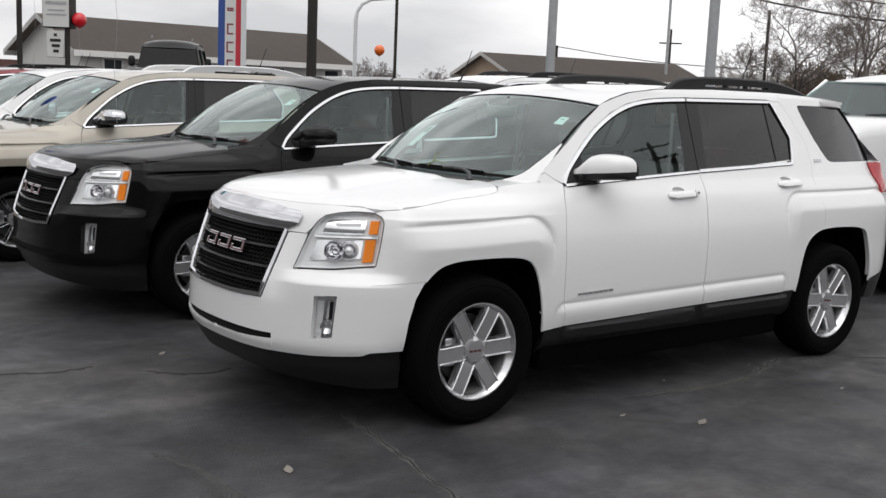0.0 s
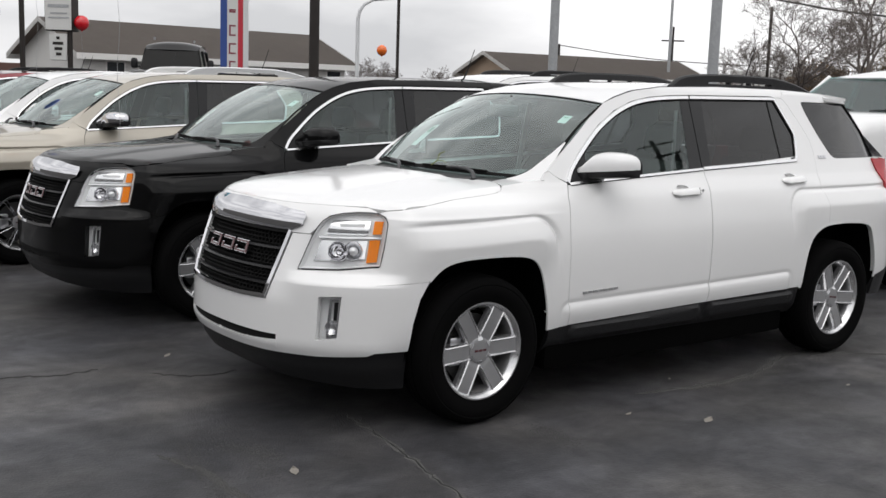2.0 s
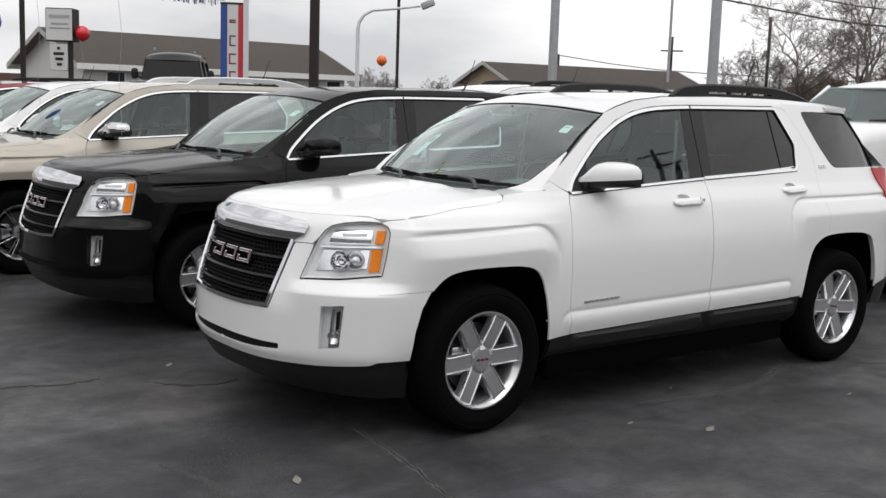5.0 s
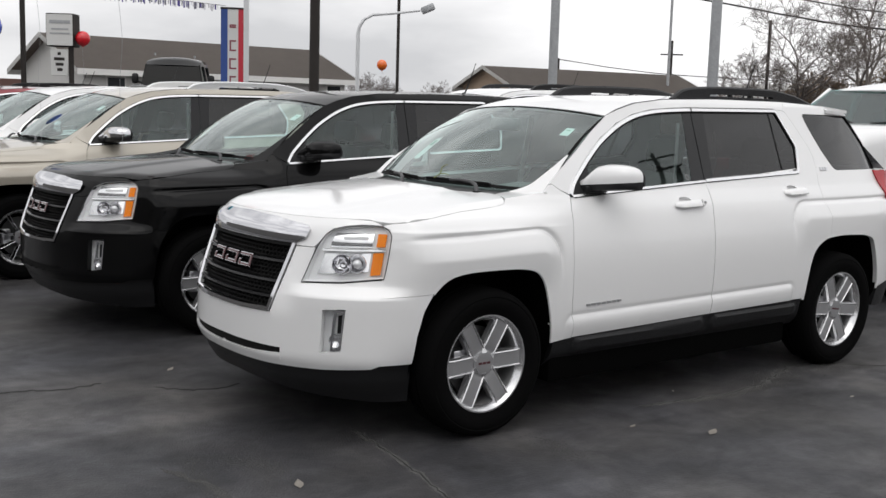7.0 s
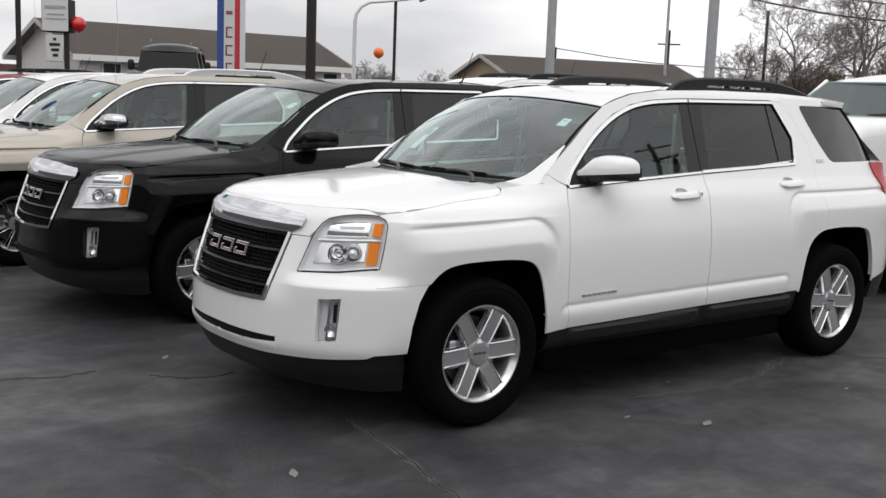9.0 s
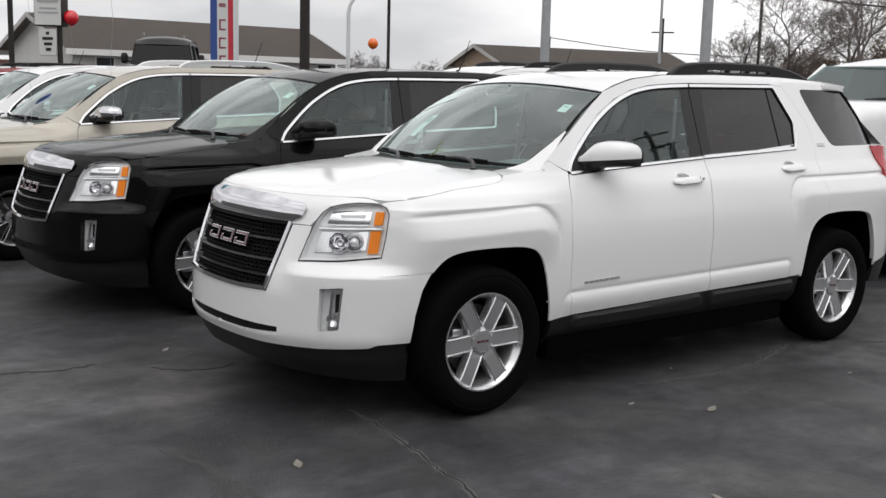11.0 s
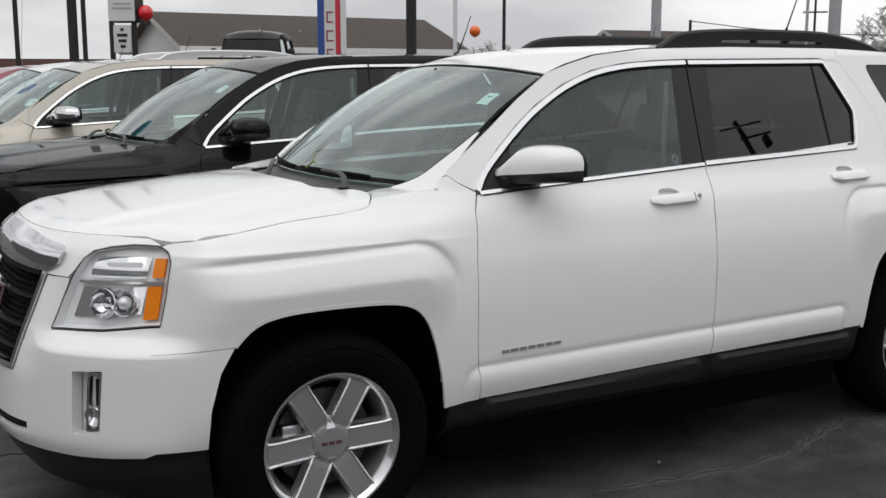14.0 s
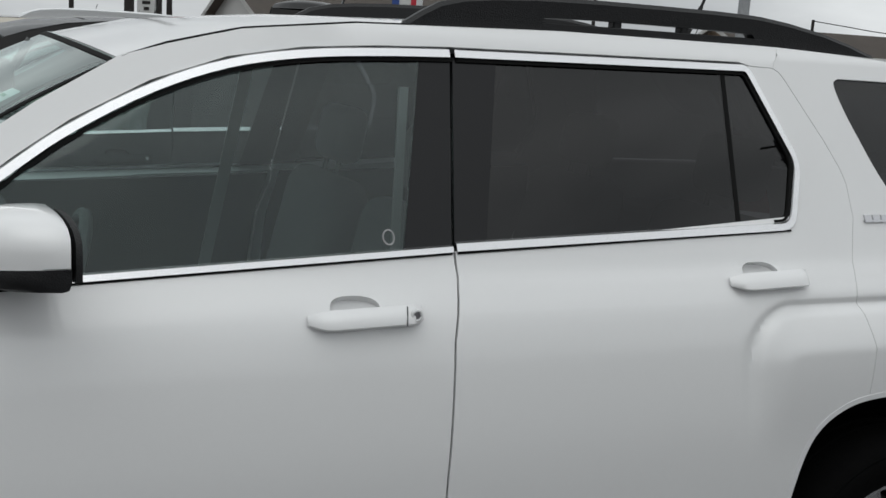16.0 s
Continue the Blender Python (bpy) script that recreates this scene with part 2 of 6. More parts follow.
def sheet(outline, place, step=.03, thick=.0, holes=(), rows=()):
    """A panel: a flat outline, cut into a grid, with holes taken out, then laid on a surface by place(a, b)."""
    bm = bmesh.new()
    bm.faces.new([bm.verts.new((a, b, 0)) for a, b in outline])
    lo = [min(p[i] for p in outline) for i in (0, 1)]
    hi = [max(p[i] for p in outline) for i in (0, 1)]

    def cut(co, no):
        bmesh.ops.bisect_plane(bm, geom=bm.verts[:] + bm.edges[:] + bm.faces[:], plane_co=co, plane_no=no, dist=1e-5)
    for i in (0, 1):
        n = max(1, math.ceil((hi[i] - lo[i]) / step))
        for k in range(1, n):
            c = lo[i] + (hi[i] - lo[i]) * k / n
            cut((c, 0, 0) if i == 0 else (0, c, 0), (1, 0, 0) if i == 0 else (0, 1, 0))
    for c in rows:
        cut((0, c, 0), (0, 1, 0))
    for h in holes:
        h = list(h)
        for (x0, y0), (x1, y1) in zip(h, h[1:] + h[:1]):
            near = [f for f in bm.faces if min(v.co.x for v in f.verts) < max(p[0] for p in h) and max(v.co.x for v in f.verts) > min(p[0] for p in h)
                    and min(v.co.y for v in f.verts) < max(p[1] for p in h) and max(v.co.y for v in f.verts) > min(p[1] for p in h)]
            geom = list({e for f in near for e in f.edges} | {v for f in near for v in f.verts}) + near
            bmesh.ops.bisect_plane(bm, geom=geom, plane_co=(x0, y0, 0), plane_no=(y0 - y1, x1 - x0, 0), dist=1e-5)
        gone = [f for f in bm.faces if inside(h, *f.calc_center_median()[:2])]
        bmesh.ops.delete(bm, geom=gone, context="FACES")
    bmesh.ops.remove_doubles(bm, verts=bm.verts[:], dist=1e-5)
    for v in bm.verts:
        v.co = Vector(place(v.co.x, v.co.y))
    shell(bm, thick)
    return bm


def shell(bm, thick, core=Vector((1.4, 0, .7))):
    """Turns the faces outward from the core and gives the panel its thickness inward."""
    bmesh.ops.recalc_face_normals(bm, faces=bm.faces[:])
    if sum(f.calc_area() * f.normal.dot(f.calc_center_median() - core) for f in bm.faces) < 0:
        bmesh.ops.reverse_faces(bm, faces=bm.faces[:])
    if not thick:
        return
    bm.normal_update()
    faces, rim = bm.faces[:], [e for e in bm.edges if len(e.link_faces) == 1]
    ends = []
    for e in rim:
        lp = e.link_loops[0]
        ends.append((lp.vert, lp.link_loop_next.vert))
    low = {v: bm.verts.new(v.co - v.normal * thick) for v in bm.verts[:]}
    for f in faces:
        bm.faces.new([low[v] for v in reversed(f.verts[:])])
    for v0, v1 in ends:
        bm.faces.new((v1, v0, low[v0], low[v1]))


def ribbon(path, width, place, height=.008, closed=False):
    """A raised band of a given width along a path in (a, b), laid on place(a, b, out)."""
    p = [Vector(q) for q in path]
    n = len(p)
    bm = bmesh.new()
    rows = []
    for i in range(n):
        a, b = (p[i - 1], p[(i + 1) % n]) if closed else (p[max(i - 1, 0)], p[min(i + 1, n - 1)])
        d = (b - a).normalized()
        s = Vector((-d.y, d.x)) * width / 2
        rows.append([bm.verts.new(place(q.x, q.y, o)) for q, o in ((p[i] - s, -.004), (p[i] - s * .8, height), (p[i] + s * .8, height), (p[i] + s, -.004))])
    for i in range(n if closed else n - 1):
        a, b = rows[i], rows[(i + 1) % n]
        for k in range(3):
            bm.faces.new((a[k], a[k + 1], b[k + 1], b[k]))
    return bm


def densify(path, step=.04, closed=False):
    out = []
    pts = list(path) + ([path[0]] if closed else [])
    for (x0, y0), (x1, y1) in zip(pts, pts[1:]):
        n = max(1, math.ceil(math.hypot(x1 - x0, y1 - y0) / step))
        out += [(x0 + (x1 - x0) * k / n, y0 + (y1 - y0) * k / n) for k in range(n)]
    return out if closed else out + [tuple(path[-1])]


# ---- car body surface ----
PLAN = np.array([(-.930, 0), (-.927, .13), (-.913, .26), (-.880, .40), (-.805, .55), (-.705, .68), (-.600, .768), (-.480, .835),
                 (-.350, .876), (-.10, .902), (.30, .905), (1.0, .905), (2.0, .905), (2.7, .905), (3.10, .895), (3.35, .872), (3.54, .826),
                 (3.70, .72), (3.79, .50), (3.82, .20), (3.83, 0)])


def smooth_line(pts, n=24):
    out = []
    p = np.vstack([2 * pts[0] - pts[1], pts, 2 * pts[-1] - pts[-2]])
    for i in range(1, len(p) - 2):
        a, b, c, d = p[i - 1:i + 3]
        for k in range(n):
            t = k / n
            out.append(.5 * (2 * b + (c - a) * t + (2 * a - 5 * b + 4 * c - d) * t * t + (3 * b - a - 3 * c + d) * t ** 3))
    return np.array(out + [pts[-1]])


DENSE = smooth_line(PLAN)
ARC = np.concatenate([[0], np.cumsum(np.hypot(*np.diff(DENSE, axis=0).T))])
Q0 = float(np.interp(0.3, DENSE[:300, 0], ARC[:300])) - .3      # girth of a side point = x + Q0
QEND = float(ARC[-1])
SIDE_Z = [0, .18, .25, .30, .42, .50, .65, .80, .95, 1.05, 1.12, 1.18, 1.58, 1.62, 1.66, 1.75]
SIDE_IN = [.16, .13, .09, .05, .020, .006, 0, .005, .030, .060, .105, .14, .32, .345, .405, .60]
SIDE_Z, SIDE_IN = (list(map(float, c)) for c in smooth_line(np.array(list(zip(SIDE_Z, SIDE_IN))), 10).T)
NOSE_Z = [0, .18, .25, .30, .36, .40, .60, .66, .69, .702, .740, .748, .92, .99, 1.03, 1.08, 1.2, 1.6]
NOSE_IN = [.22, .13, .08, .045, .02, 0, 0, 0, .002, .010, .058, .064, .10, .125, .16, .24, .40, .6]
GRILLE_IN = [.22, .13, .08, .045, .02, 0, .004, .018, .026, .030, .041, .044, .10, .125, .16, .24, .40, .6]
FEND_Z = [0, .25, .42, .50, .65, .80, .90, .96, .99, 1.00, 1.02, 1.04, 1.06, 1.09, 1.14, 1.25, 1.6]
FEND_IN = [.16, .09, .02, .006, 0, .004, .012, .020, .030, .044, .060, .082, .125, .185, .23, .30, .45]


def sstep(a, b, x):
    t = min(1.0, max(0.0, (x - a) / (b - a)))
    return t * t * (3 - 2 * t)


def rbox(x, z, x0, x1, z0, z1, r):
    dx, dz = abs(x - (x0 + x1) / 2) - (x1 - x0) / 2 + r, abs(z - (z0 + z1) / 2) - (z1 - z0) / 2 + r
    return math.hypot(max(dx, 0), max(dz, 0)) + min(max(dx, dz), 0) - r


def body(v, z, out=0.0):
    """The body's skin: v runs round the girth from the middle of the nose (negative on the left), z is up."""
    q = min(abs(v), QEND)
    x, a = np.interp(q, ARC, DENSE[:, 0]), np.interp(q, ARC, DENSE[:, 1])
    x2, a2 = np.interp(min(q + .02, QEND), ARC, DENSE[:, 0]), np.interp(min(q + .02, QEND), ARC, DENSE[:, 1])
    x1, a1 = np.interp(max(q - .02, 0), ARC, DENSE[:, 0]), np.interp(max(q - .02, 0), ARC, DENSE[:, 1])
    if q < .02:
        a1 = -a2
        x1 = x2
    if q > QEND - .02:
        a2, x2 = -a1, x1
    tx, ta = x2 - x1, a2 - a1
    n = math.hypot(tx, ta) or 1
    nx, na = -ta / n, tx / n
    s = q - Q0                                      # equals x along the flank
    wn, wf, wg = 1 - sstep(-.62, -.36, s), 1 - sstep(.10, .60, s), 1 - sstep(.46, .60, q)
    inn = np.interp(z, SIDE_Z, SIDE_IN) * (1 - wf) + wf * (np.interp(z, FEND_Z, FEND_IN) * (1 - wn) + wn * (np.interp(z, NOSE_Z, NOSE_IN) * (1 - wg) + wg * np.interp(z, NOSE_Z, GRILLE_IN)))
    push = 0.0
    for x0, x1, z1, r, deep, wide, fade in ((-.80, .46, .990, .15, .014, .10, sstep(.66, .93, z) * sstep(-.50, -.22, s)), (2.37, 3.60, 1.042, .13, .011, .09, sstep(.70, 1.0, z)),
                                            (.50, 2.37, .561, .05, .004, .035, sstep(.36, .50, z))):
        if fade > 0:
            e = rbox(s, z + (.012 + .03 * max(0.0, .3 - s) if x1 < 1 else .013 * (2.3 - s) if z1 < .7 else 0.0), x0, x1, .2, z1, r)
            push += fade * (2.6 * deep * min(1.0, max(0.0, -e / wide)) - deep * math.exp(-((e - .002) / .013) ** 2))
    d = push + out - inn
    return x + nx * d, math.copysign(max(a + na * d, 0), v), z


# ---- end of surface ----
# ---- sport utility car: outlines along the flank are (x from the front axle, z) ----
ARCH_F = [(-.402, .395), (-.388, .52), (-.357, .635), (-.312, .715), (-.245, .78), (-.16, .805), (-.05, .812), (.10, .811), (.22, .802), (.295, .778), (.347, .723),
          (.378, .643), (.402, .542), (.425, .41)]
ARCH_R = [(2.482, .45), (2.497, .585), (2.527, .70), (2.567, .767), (2.63, .809), (2.706, .829), (2.85, .836), (2.99, .832), (3.11, .822), (3.205, .79), (3.262, .70),
          (3.31, .57), (3.335, .45)]
CHROME_F = [(.600, 1.134), (.648, 1.195), (.728, 1.263), (.824, 1.337), (.922, 1.403), (1.069, 1.479), (1.218, 1.531), (1.373, 1.558), (1.535, 1.570), (1.698, 1.576)]
CHROME_R = eased([(1.710, 1.576), (2.069, 1.580), (2.4935, 1.584), (2.601, 1.364), (2.552, 1.2185), (1.664, 1.184)], [0, 0, .014, .03, .032, 0])
HEADLAMP = [(-.54, .75), (-.574, .845), (-.594, .893), (-.618, .937), (-.644, .969), (-.675, .988), (-.71, .998), (-.75, 1.004), (-.84, 1.010), (-.935, 1.010), (-.962, 1.006), (-.981, .996), (-.991, .983), (-.995, .966), (-.976, .86),
            (-.957, .779), (-.75, .759)]

CHROME_F = [(float(x), float(z)) for x, z in smooth_line(np.array(CHROME_F), 4)]
ARCH_F, ARCH_R = ([(float(x), float(z)) for x, z in smooth_line(np.array(a), 3)] for a in (ARCH_F, ARCH_R))


def pocket(x0, zc):
    out = []
    for q in range(24):
        c, s = math.cos(q * math.tau / 24), math.sin(q * math.tau / 24)
        out.append((x0 + .092 + .052 * math.copysign(abs(c) ** .75, c) - .006 * s, zc + .005 + .028 * math.copysign(abs(s) ** .75, s)))
    return out


POCKET_F, POCKET_R = pocket(1.338, 1.068), pocket(2.338, 1.108)
CREASE_F = [.922 + .005 * k for k in range(15)]
CREASE_R = [.992 + .005 * k for k in range(15)]
CREASE_D = [.534 + .005 * k for k in range(11)]


def flank(sgn):
    def place(x, z, out=0.0):
        return body(sgn * (x + Q0), z, out)
    return place


def nose(v, z, out=0.0):
    return body(v, z, out)


def mirrored(pts):
    return [(-a, b) for a, b in pts][::-1]


EDGE_Z = np.linspace(.70, 1.30, 121)
EDGE_S, EDGE_F, EDGE_N = (np.interp(EDGE_Z, a, c) for a, c in ((SIDE_Z, SIDE_IN), (FEND_Z, FEND_IN), (NOSE_Z, NOSE_IN)))


def hood_height(x, y):
    """The bonnet: a shallow crown that rolls over into the nose and the fender tops."""
    a = abs(y)
    d2 = (DENSE[:260, 0] - x) ** 2 + (DENSE[:260, 1] - a) ** 2
    i = int(d2.argmin())
    d, s = math.sqrt(d2[i]), ARC[i] - Q0
    wn, wf = 1 - sstep(-.62, -.36, s), 1 - sstep(.10, .60, s)
    skin = EDGE_S * (1 - wf) + wf * (EDGE_F * (1 - wn) + wn * EDGE_N)
    edge = np.interp(d, skin, EDGE_Z)
    crown = np.interp(x, [-.80, -.74, -.66, -.5, -.3, 0, .25, .45], [1.030, 1.046, 1.060, 1.082, 1.104, 1.132, 1.150, 1.158]) - .035 * (a / .70) ** 2.2
    crown += .009 * (1 - sstep(.36, .43, a + .10 * (x + .3)))
    k = .010
    h = max(0.0, k - abs(crown - edge)) / k
    return x, y, min(crown, edge) - h * h * k * .25


def foot(y, d, z):
    """A place at the height z, d before the foot of the windscreen."""
    return .27 + .20 * (y / .75) ** 2 - d, y, z


def corner_height(x):
    """The fender's flat top between the bonnet and the foot of the windscreen."""
    return 1.1235 + .13 * (x - .27)


def corner_seam(x):
    return x, abs(body(-(x + Q0), corner_height(x))[1]), corner_height(x)


def screen(s, t):
    b = Vector((.27 + .20 * s * s, .750 * s, 1.150 - .010 * s * s))
    e = Vector((.92 + .09 * s * s, .602 * s, 1.570 - .042 * s * s))
    p = b.lerp(e, t)
    return p + Vector((-.56, 0, .82)) * .035 * math.sin(math.pi * t)


SEAM = [corner_seam(x) for x in (.232, .255, .28, .31, .34, .37, .40, .425, .445)]
ROOF_X = [.9, 1.01, 1.1, 1.25, 1.5, 2.0, 2.6, 3.0, 3.3]
ROOF_EDGE = [1.50, 1.530, 1.562, 1.600, 1.627, 1.641, 1.641, 1.626, 1.600]


def roof_at(r, t):
    x0 = .92 + .09 * t * t
    x = x0 + (3.285 - x0) * r
    ze = np.interp(x, ROOF_X, ROOF_EDGE)
    zc = np.interp(x, [.9, 1.1, 1.4, 1.8, 2.3, 2.8, 3.30], [1.562, 1.613, 1.643, 1.657, 1.659, 1.650, 1.622])
    return x, t * (.905 - np.interp(ze, SIDE_Z, SIDE_IN)), zc - (zc - ze) * abs(t) ** 2.3


def disc_frame(v, z, out):
    """A pose whose y axis points into the body at a place on the nose."""
    c, a, b = Vector(body(v, z, out)), Vector(body(v + .02, z, out)), Vector(body(v, z + .02, out))
    side, up = (a - c).normalized(), (b - c).normalized()
    inn = side.cross(up).normalized()
    if inn.x < 0:
        inn = -inn
    up = (up - inn * up.dot(inn)).normalized()
    m = Matrix((inn.cross(up), inn, up)).transposed().to_4x4()
    m.translation = c
    return m


def bars(bm, rows, place, out):
    """Plain bars (x0, x1, z0, z1) laid on a skin, standing for unlettered marks."""
    for x0, x1, z0, z1 in rows:
        q = [place(x0, z0, -.002), place(x1, z0, -.002), place(x1, z1, -.002), place(x0, z1, -.002)]
        p = [place(x0, z0, out), place(x1, z0, out), place(x1, z1, out), place(x0, z1, out)]
        lo, hi = [bm.verts.new(c) for c in q], [bm.verts.new(c) for c in p]
        bm.faces.new(hi)
        for k in range(4):
            bm.faces.new((lo[k], lo[(k + 1) % 4], hi[(k + 1) % 4], hi[k]))


def make_wheel(parent, style="six"):
    """A wheel round the origin, its axle along y and its outer face at -y."""
    w = parent
    bm = bmesh.new()
    prof = [(.232, .100), (.262, .112), (.310, .117), (.338, .108), (.352, .085), (.3575, .045), (.358, .026), (.350, .024), (.350, .016), (.358, .014), (.3585, -.014), (.350, -.016),
            (.350, -.024), (.358, -.026), (.3575, -.045), (.352, -.085), (.346, -.098), (.338, -.108), (.322, -.1165), (.316, -.1145), (.310, -.118), (.286, -.117), (.262, -.112),
            (.246, -.104), (.232, -.100), (.225, -.06), (.225, .06)]
    lathe(bm, prof, 64, closed=True)
    part("tyre", bm, M_RUBBER, w, "black rubber tyre with ringed sidewall")
    bm = bmesh.new()
    lathe(bm, [(.226, .10), (.205, .09), (.198, -.03), (.206, -.075), (.220, -.094), (.229, -.104), (.236, -.104), (.236, -.098), (.229, -.092)], 64)
    for f in bm.faces:
        c = f.calc_center_median()
        f.material_index = 0 if math.hypot(c.x, c.z) > .2125 and c.y < -.084 else 1
    rim = part("rim", bm, M_ALLOY_EDGE, w, "bright machined rim", mats=(M_BARREL,))
    bm = bmesh.new()
    lathe(bm, [(.0, -.012), (.165, -.012), (.165, .005), (0, .005)], 48)
    part("brake_disc", bm, M_DARKMETAL, w)
    bm = bmesh.new()
    box(bm, -.155, -.085, -.05, .03, -.07, .07, .012)
    part("brake_caliper", bm, M_SATIN, w)
    n = 6 if style == "six" else 9
    spoke_me = edge_me = None
    for k in range(n):
        turn = Matrix.Rotation(-radians(2 + k * 360 / n), 4, "Y")
        if spoke_me is None:
            bm = bmesh.new()
            h0, h1 = (.045, .045) if n == 6 else (.013, .017)
            secs = [(.050, h0, -.080), (.085, h0 * .99, -.086), (.15, (h0 + h1) / 2, -.091), (.19, h1, -.0935), (.216, h1 * 1.06, -.0935)]
            cut = ((.045, 1.0), (.018, 1.0), (.004, .90), (.0, .80), (.0005, .76), (.005, .68))
            rings = []
            for r, h, y in secs:
                half = [(y + d, h * k) for d, k in cut]
                rings.append([bm.verts.new((r, d, -z)) for d, z in half] + [bm.verts.new((r, d, z)) for d, z in half[::-1]])
            m_ = len(rings[0])
            for a, b in zip(rings, rings[1:]):
                for i in range(m_):
                    bm.faces.new((a[i], a[(i + 1) % m_], b[(i + 1) % m_], b[i]))
            # bevel faces take a lighter metal, painting in the light on the spoke edges
            for f in bm.faces:
                c = f.calc_center_median()
                f.material_index = 1 if abs(c.z) > .70 * (h0 + h1) / 2 and abs(c.y) > .062 else 0
            s = part("spoke", bm, M_ALLOY if n == 6 else M_CHROME, rim, mats=(M_ALLOY_EDGE,), smooth=False)
            spoke_me = s.data
        else:
            s = new("spoke", spoke_me)
            s.parent = rim
        s.matrix_basis = turn
    bm = bmesh.new()
    lathe(bm, [(0, -.0855), (.040, -.0852), (.054, -.0842), (.061, -.0825), (.064, -.05), (0, -.05)], 40)
    cap = part("hub_cap", bm, M_ALLOY, w, "silver centre cap with a small red mark")
    if n == 6:
        facet_me = None
        for k in range(6):
            if facet_me is None:
                bm = bmesh.new()
                q = [bm.verts.new(c) for c in ((.050, -.087, -.016), (.050, -.087, .016), (.092, -.070, 0), (.050, -.05, -.018), (.050, -.05, .018), (.094, -.05, 0))]
                for f in ((0, 1, 2), (0, 2, 5, 3), (1, 4, 5, 2), (3, 5, 4), (0, 3, 4, 1)):
                    bm.faces.new([q[i] for i in f])
                o = part("facet", bm, M_ALLOY_EDGE, rim, smooth=False)
                facet_me = o.data
            else:
                o = new("facet", facet_me)
                o.parent = rim
            o.matrix_basis = Matrix.Rotation(-radians(32 + k * 60), 4, "Y")
    bm = bmesh.new()
    for i in (-1, 0, 1):
        box(bm, i * .025 - .010, i * .025 + .010, -.0872, -.0835, -.0055, .0055)
    part("badge", bm, M_REDBADGE, cap)
    bm = bmesh.new()
    lathe(bm, [(0, -.02), (.06, -.02), (.06, .02), (0, .02)], 16)
    part("hub", bm, M_DARKMETAL, w)


def mirror_shell(bm, c, r, n=3.0, seg=20, ring=14):
    """A rounded box shape (superellipsoid)."""
    def pw(v, e):
        return math.copysign(abs(v) ** e, v)
    e = 2 / n
    rows = []
    for i in range(ring + 1):
        la = -math.pi / 2 + math.pi * i / ring
        rows.append([bm.verts.new((c[0] + r[0] * pw(math.cos(la), e) * pw(math.cos(k * math.tau / seg), e), c[1] + r[1] * pw(math.cos(la), e) * pw(math.sin(k * math.tau / seg), e),
                                   c[2] + r[2] * pw(math.sin(la), e))) for k in range(seg)])
    for a, b in zip(rows, rows[1:]):
        for k in range(seg):
            bm.faces.new((a[k], a[(k + 1) % seg], b[(k + 1) % seg], b[k]))
    bmesh.ops.remove_doubles(bm, verts=bm.verts[:], dist=1e-5)


# rows of the mirror from its foot outward: distance from the middle, front, rear, top, parting line
MIRROR = [(.735, .705, .765, 1.206, 1.178), (.758, .690, .80, 1.213, 1.178), (.774, .690, .835, 1.222, 1.180), (.786, .715, .852, 1.256, 1.182), (.806, .728, .862, 1.280, 1.184), (.845, .732, .871, 1.288, 1.188),
          (.905, .742, .878, 1.288, 1.194), (.950, .760, .885, 1.282, 1.199), (.978, .786, .890, 1.272, 1.202), (.994, .818, .893, 1.256, 1.204), (1.002, .852, .893, 1.236, 1.205)]
# a row's outline: share of its depth, share of its height (or drop below the parting line)
MIRROR_CAP = [(1, 0), (.5, 0), (.0, 0), (.0, .10), (.0, .25), (.02, .46), (.07, .66), (.17, .83), (.32, .94), (.54, .99), (.78, 1), (.94, .985), (1, .93)]
MIRROR_BASE = [(1.03, .02), (.5, .02), (.02, .02), (-.02, -.02), (.0, -.16), (.06, -.30), (.3, -.36), (.7, -.37), (.94, -.34), (1.03, -.24)]


def mirror_loft(sgn, outline):
    bm = bmesh.new()
    rows = []
    for y, xf, xr, zt, zb in MIRROR:
        rows.append([bm.verts.new((xf + (xr - xf) * a, sgn * y, zb + (zt - zb if b >= .03 else .10) * b)) for a, b in outline])
    n = len(outline)
    for p, q in zip(rows, rows[1:]):
        for k in range(n):
            bm.faces.new((p[k], p[(k + 1) % n], q[(k + 1) % n], q[k]))
    bm.faces.new(rows[0])
    bm.faces.new(rows[-1][::-1])
    return bm


def graft(src, dst):
    """Copies the parts under one thing to another, on the same meshes."""
    for c in src.children:
        o = new(c.name.split(".")[0], c.data)
        o.parent, o.matrix_basis = dst, c.matrix_basis
        if "label" in c:
            tagged(o, c["label"])
        graft(c, o)


def change_wheels(car, style):
    """Gives a copied car wheels of another make."""
    def clear(ob):
        for c in list(ob.children):
            clear(c)
            bpy.data.objects.remove(c)
    first = None
    for wh in [c for c in car.children if c.name.split(".")[0] == "wheel"]:
        clear(wh)
        if first is None:
            make_wheel(wh, style)
            first = wh
        else:
            graft(first, wh)


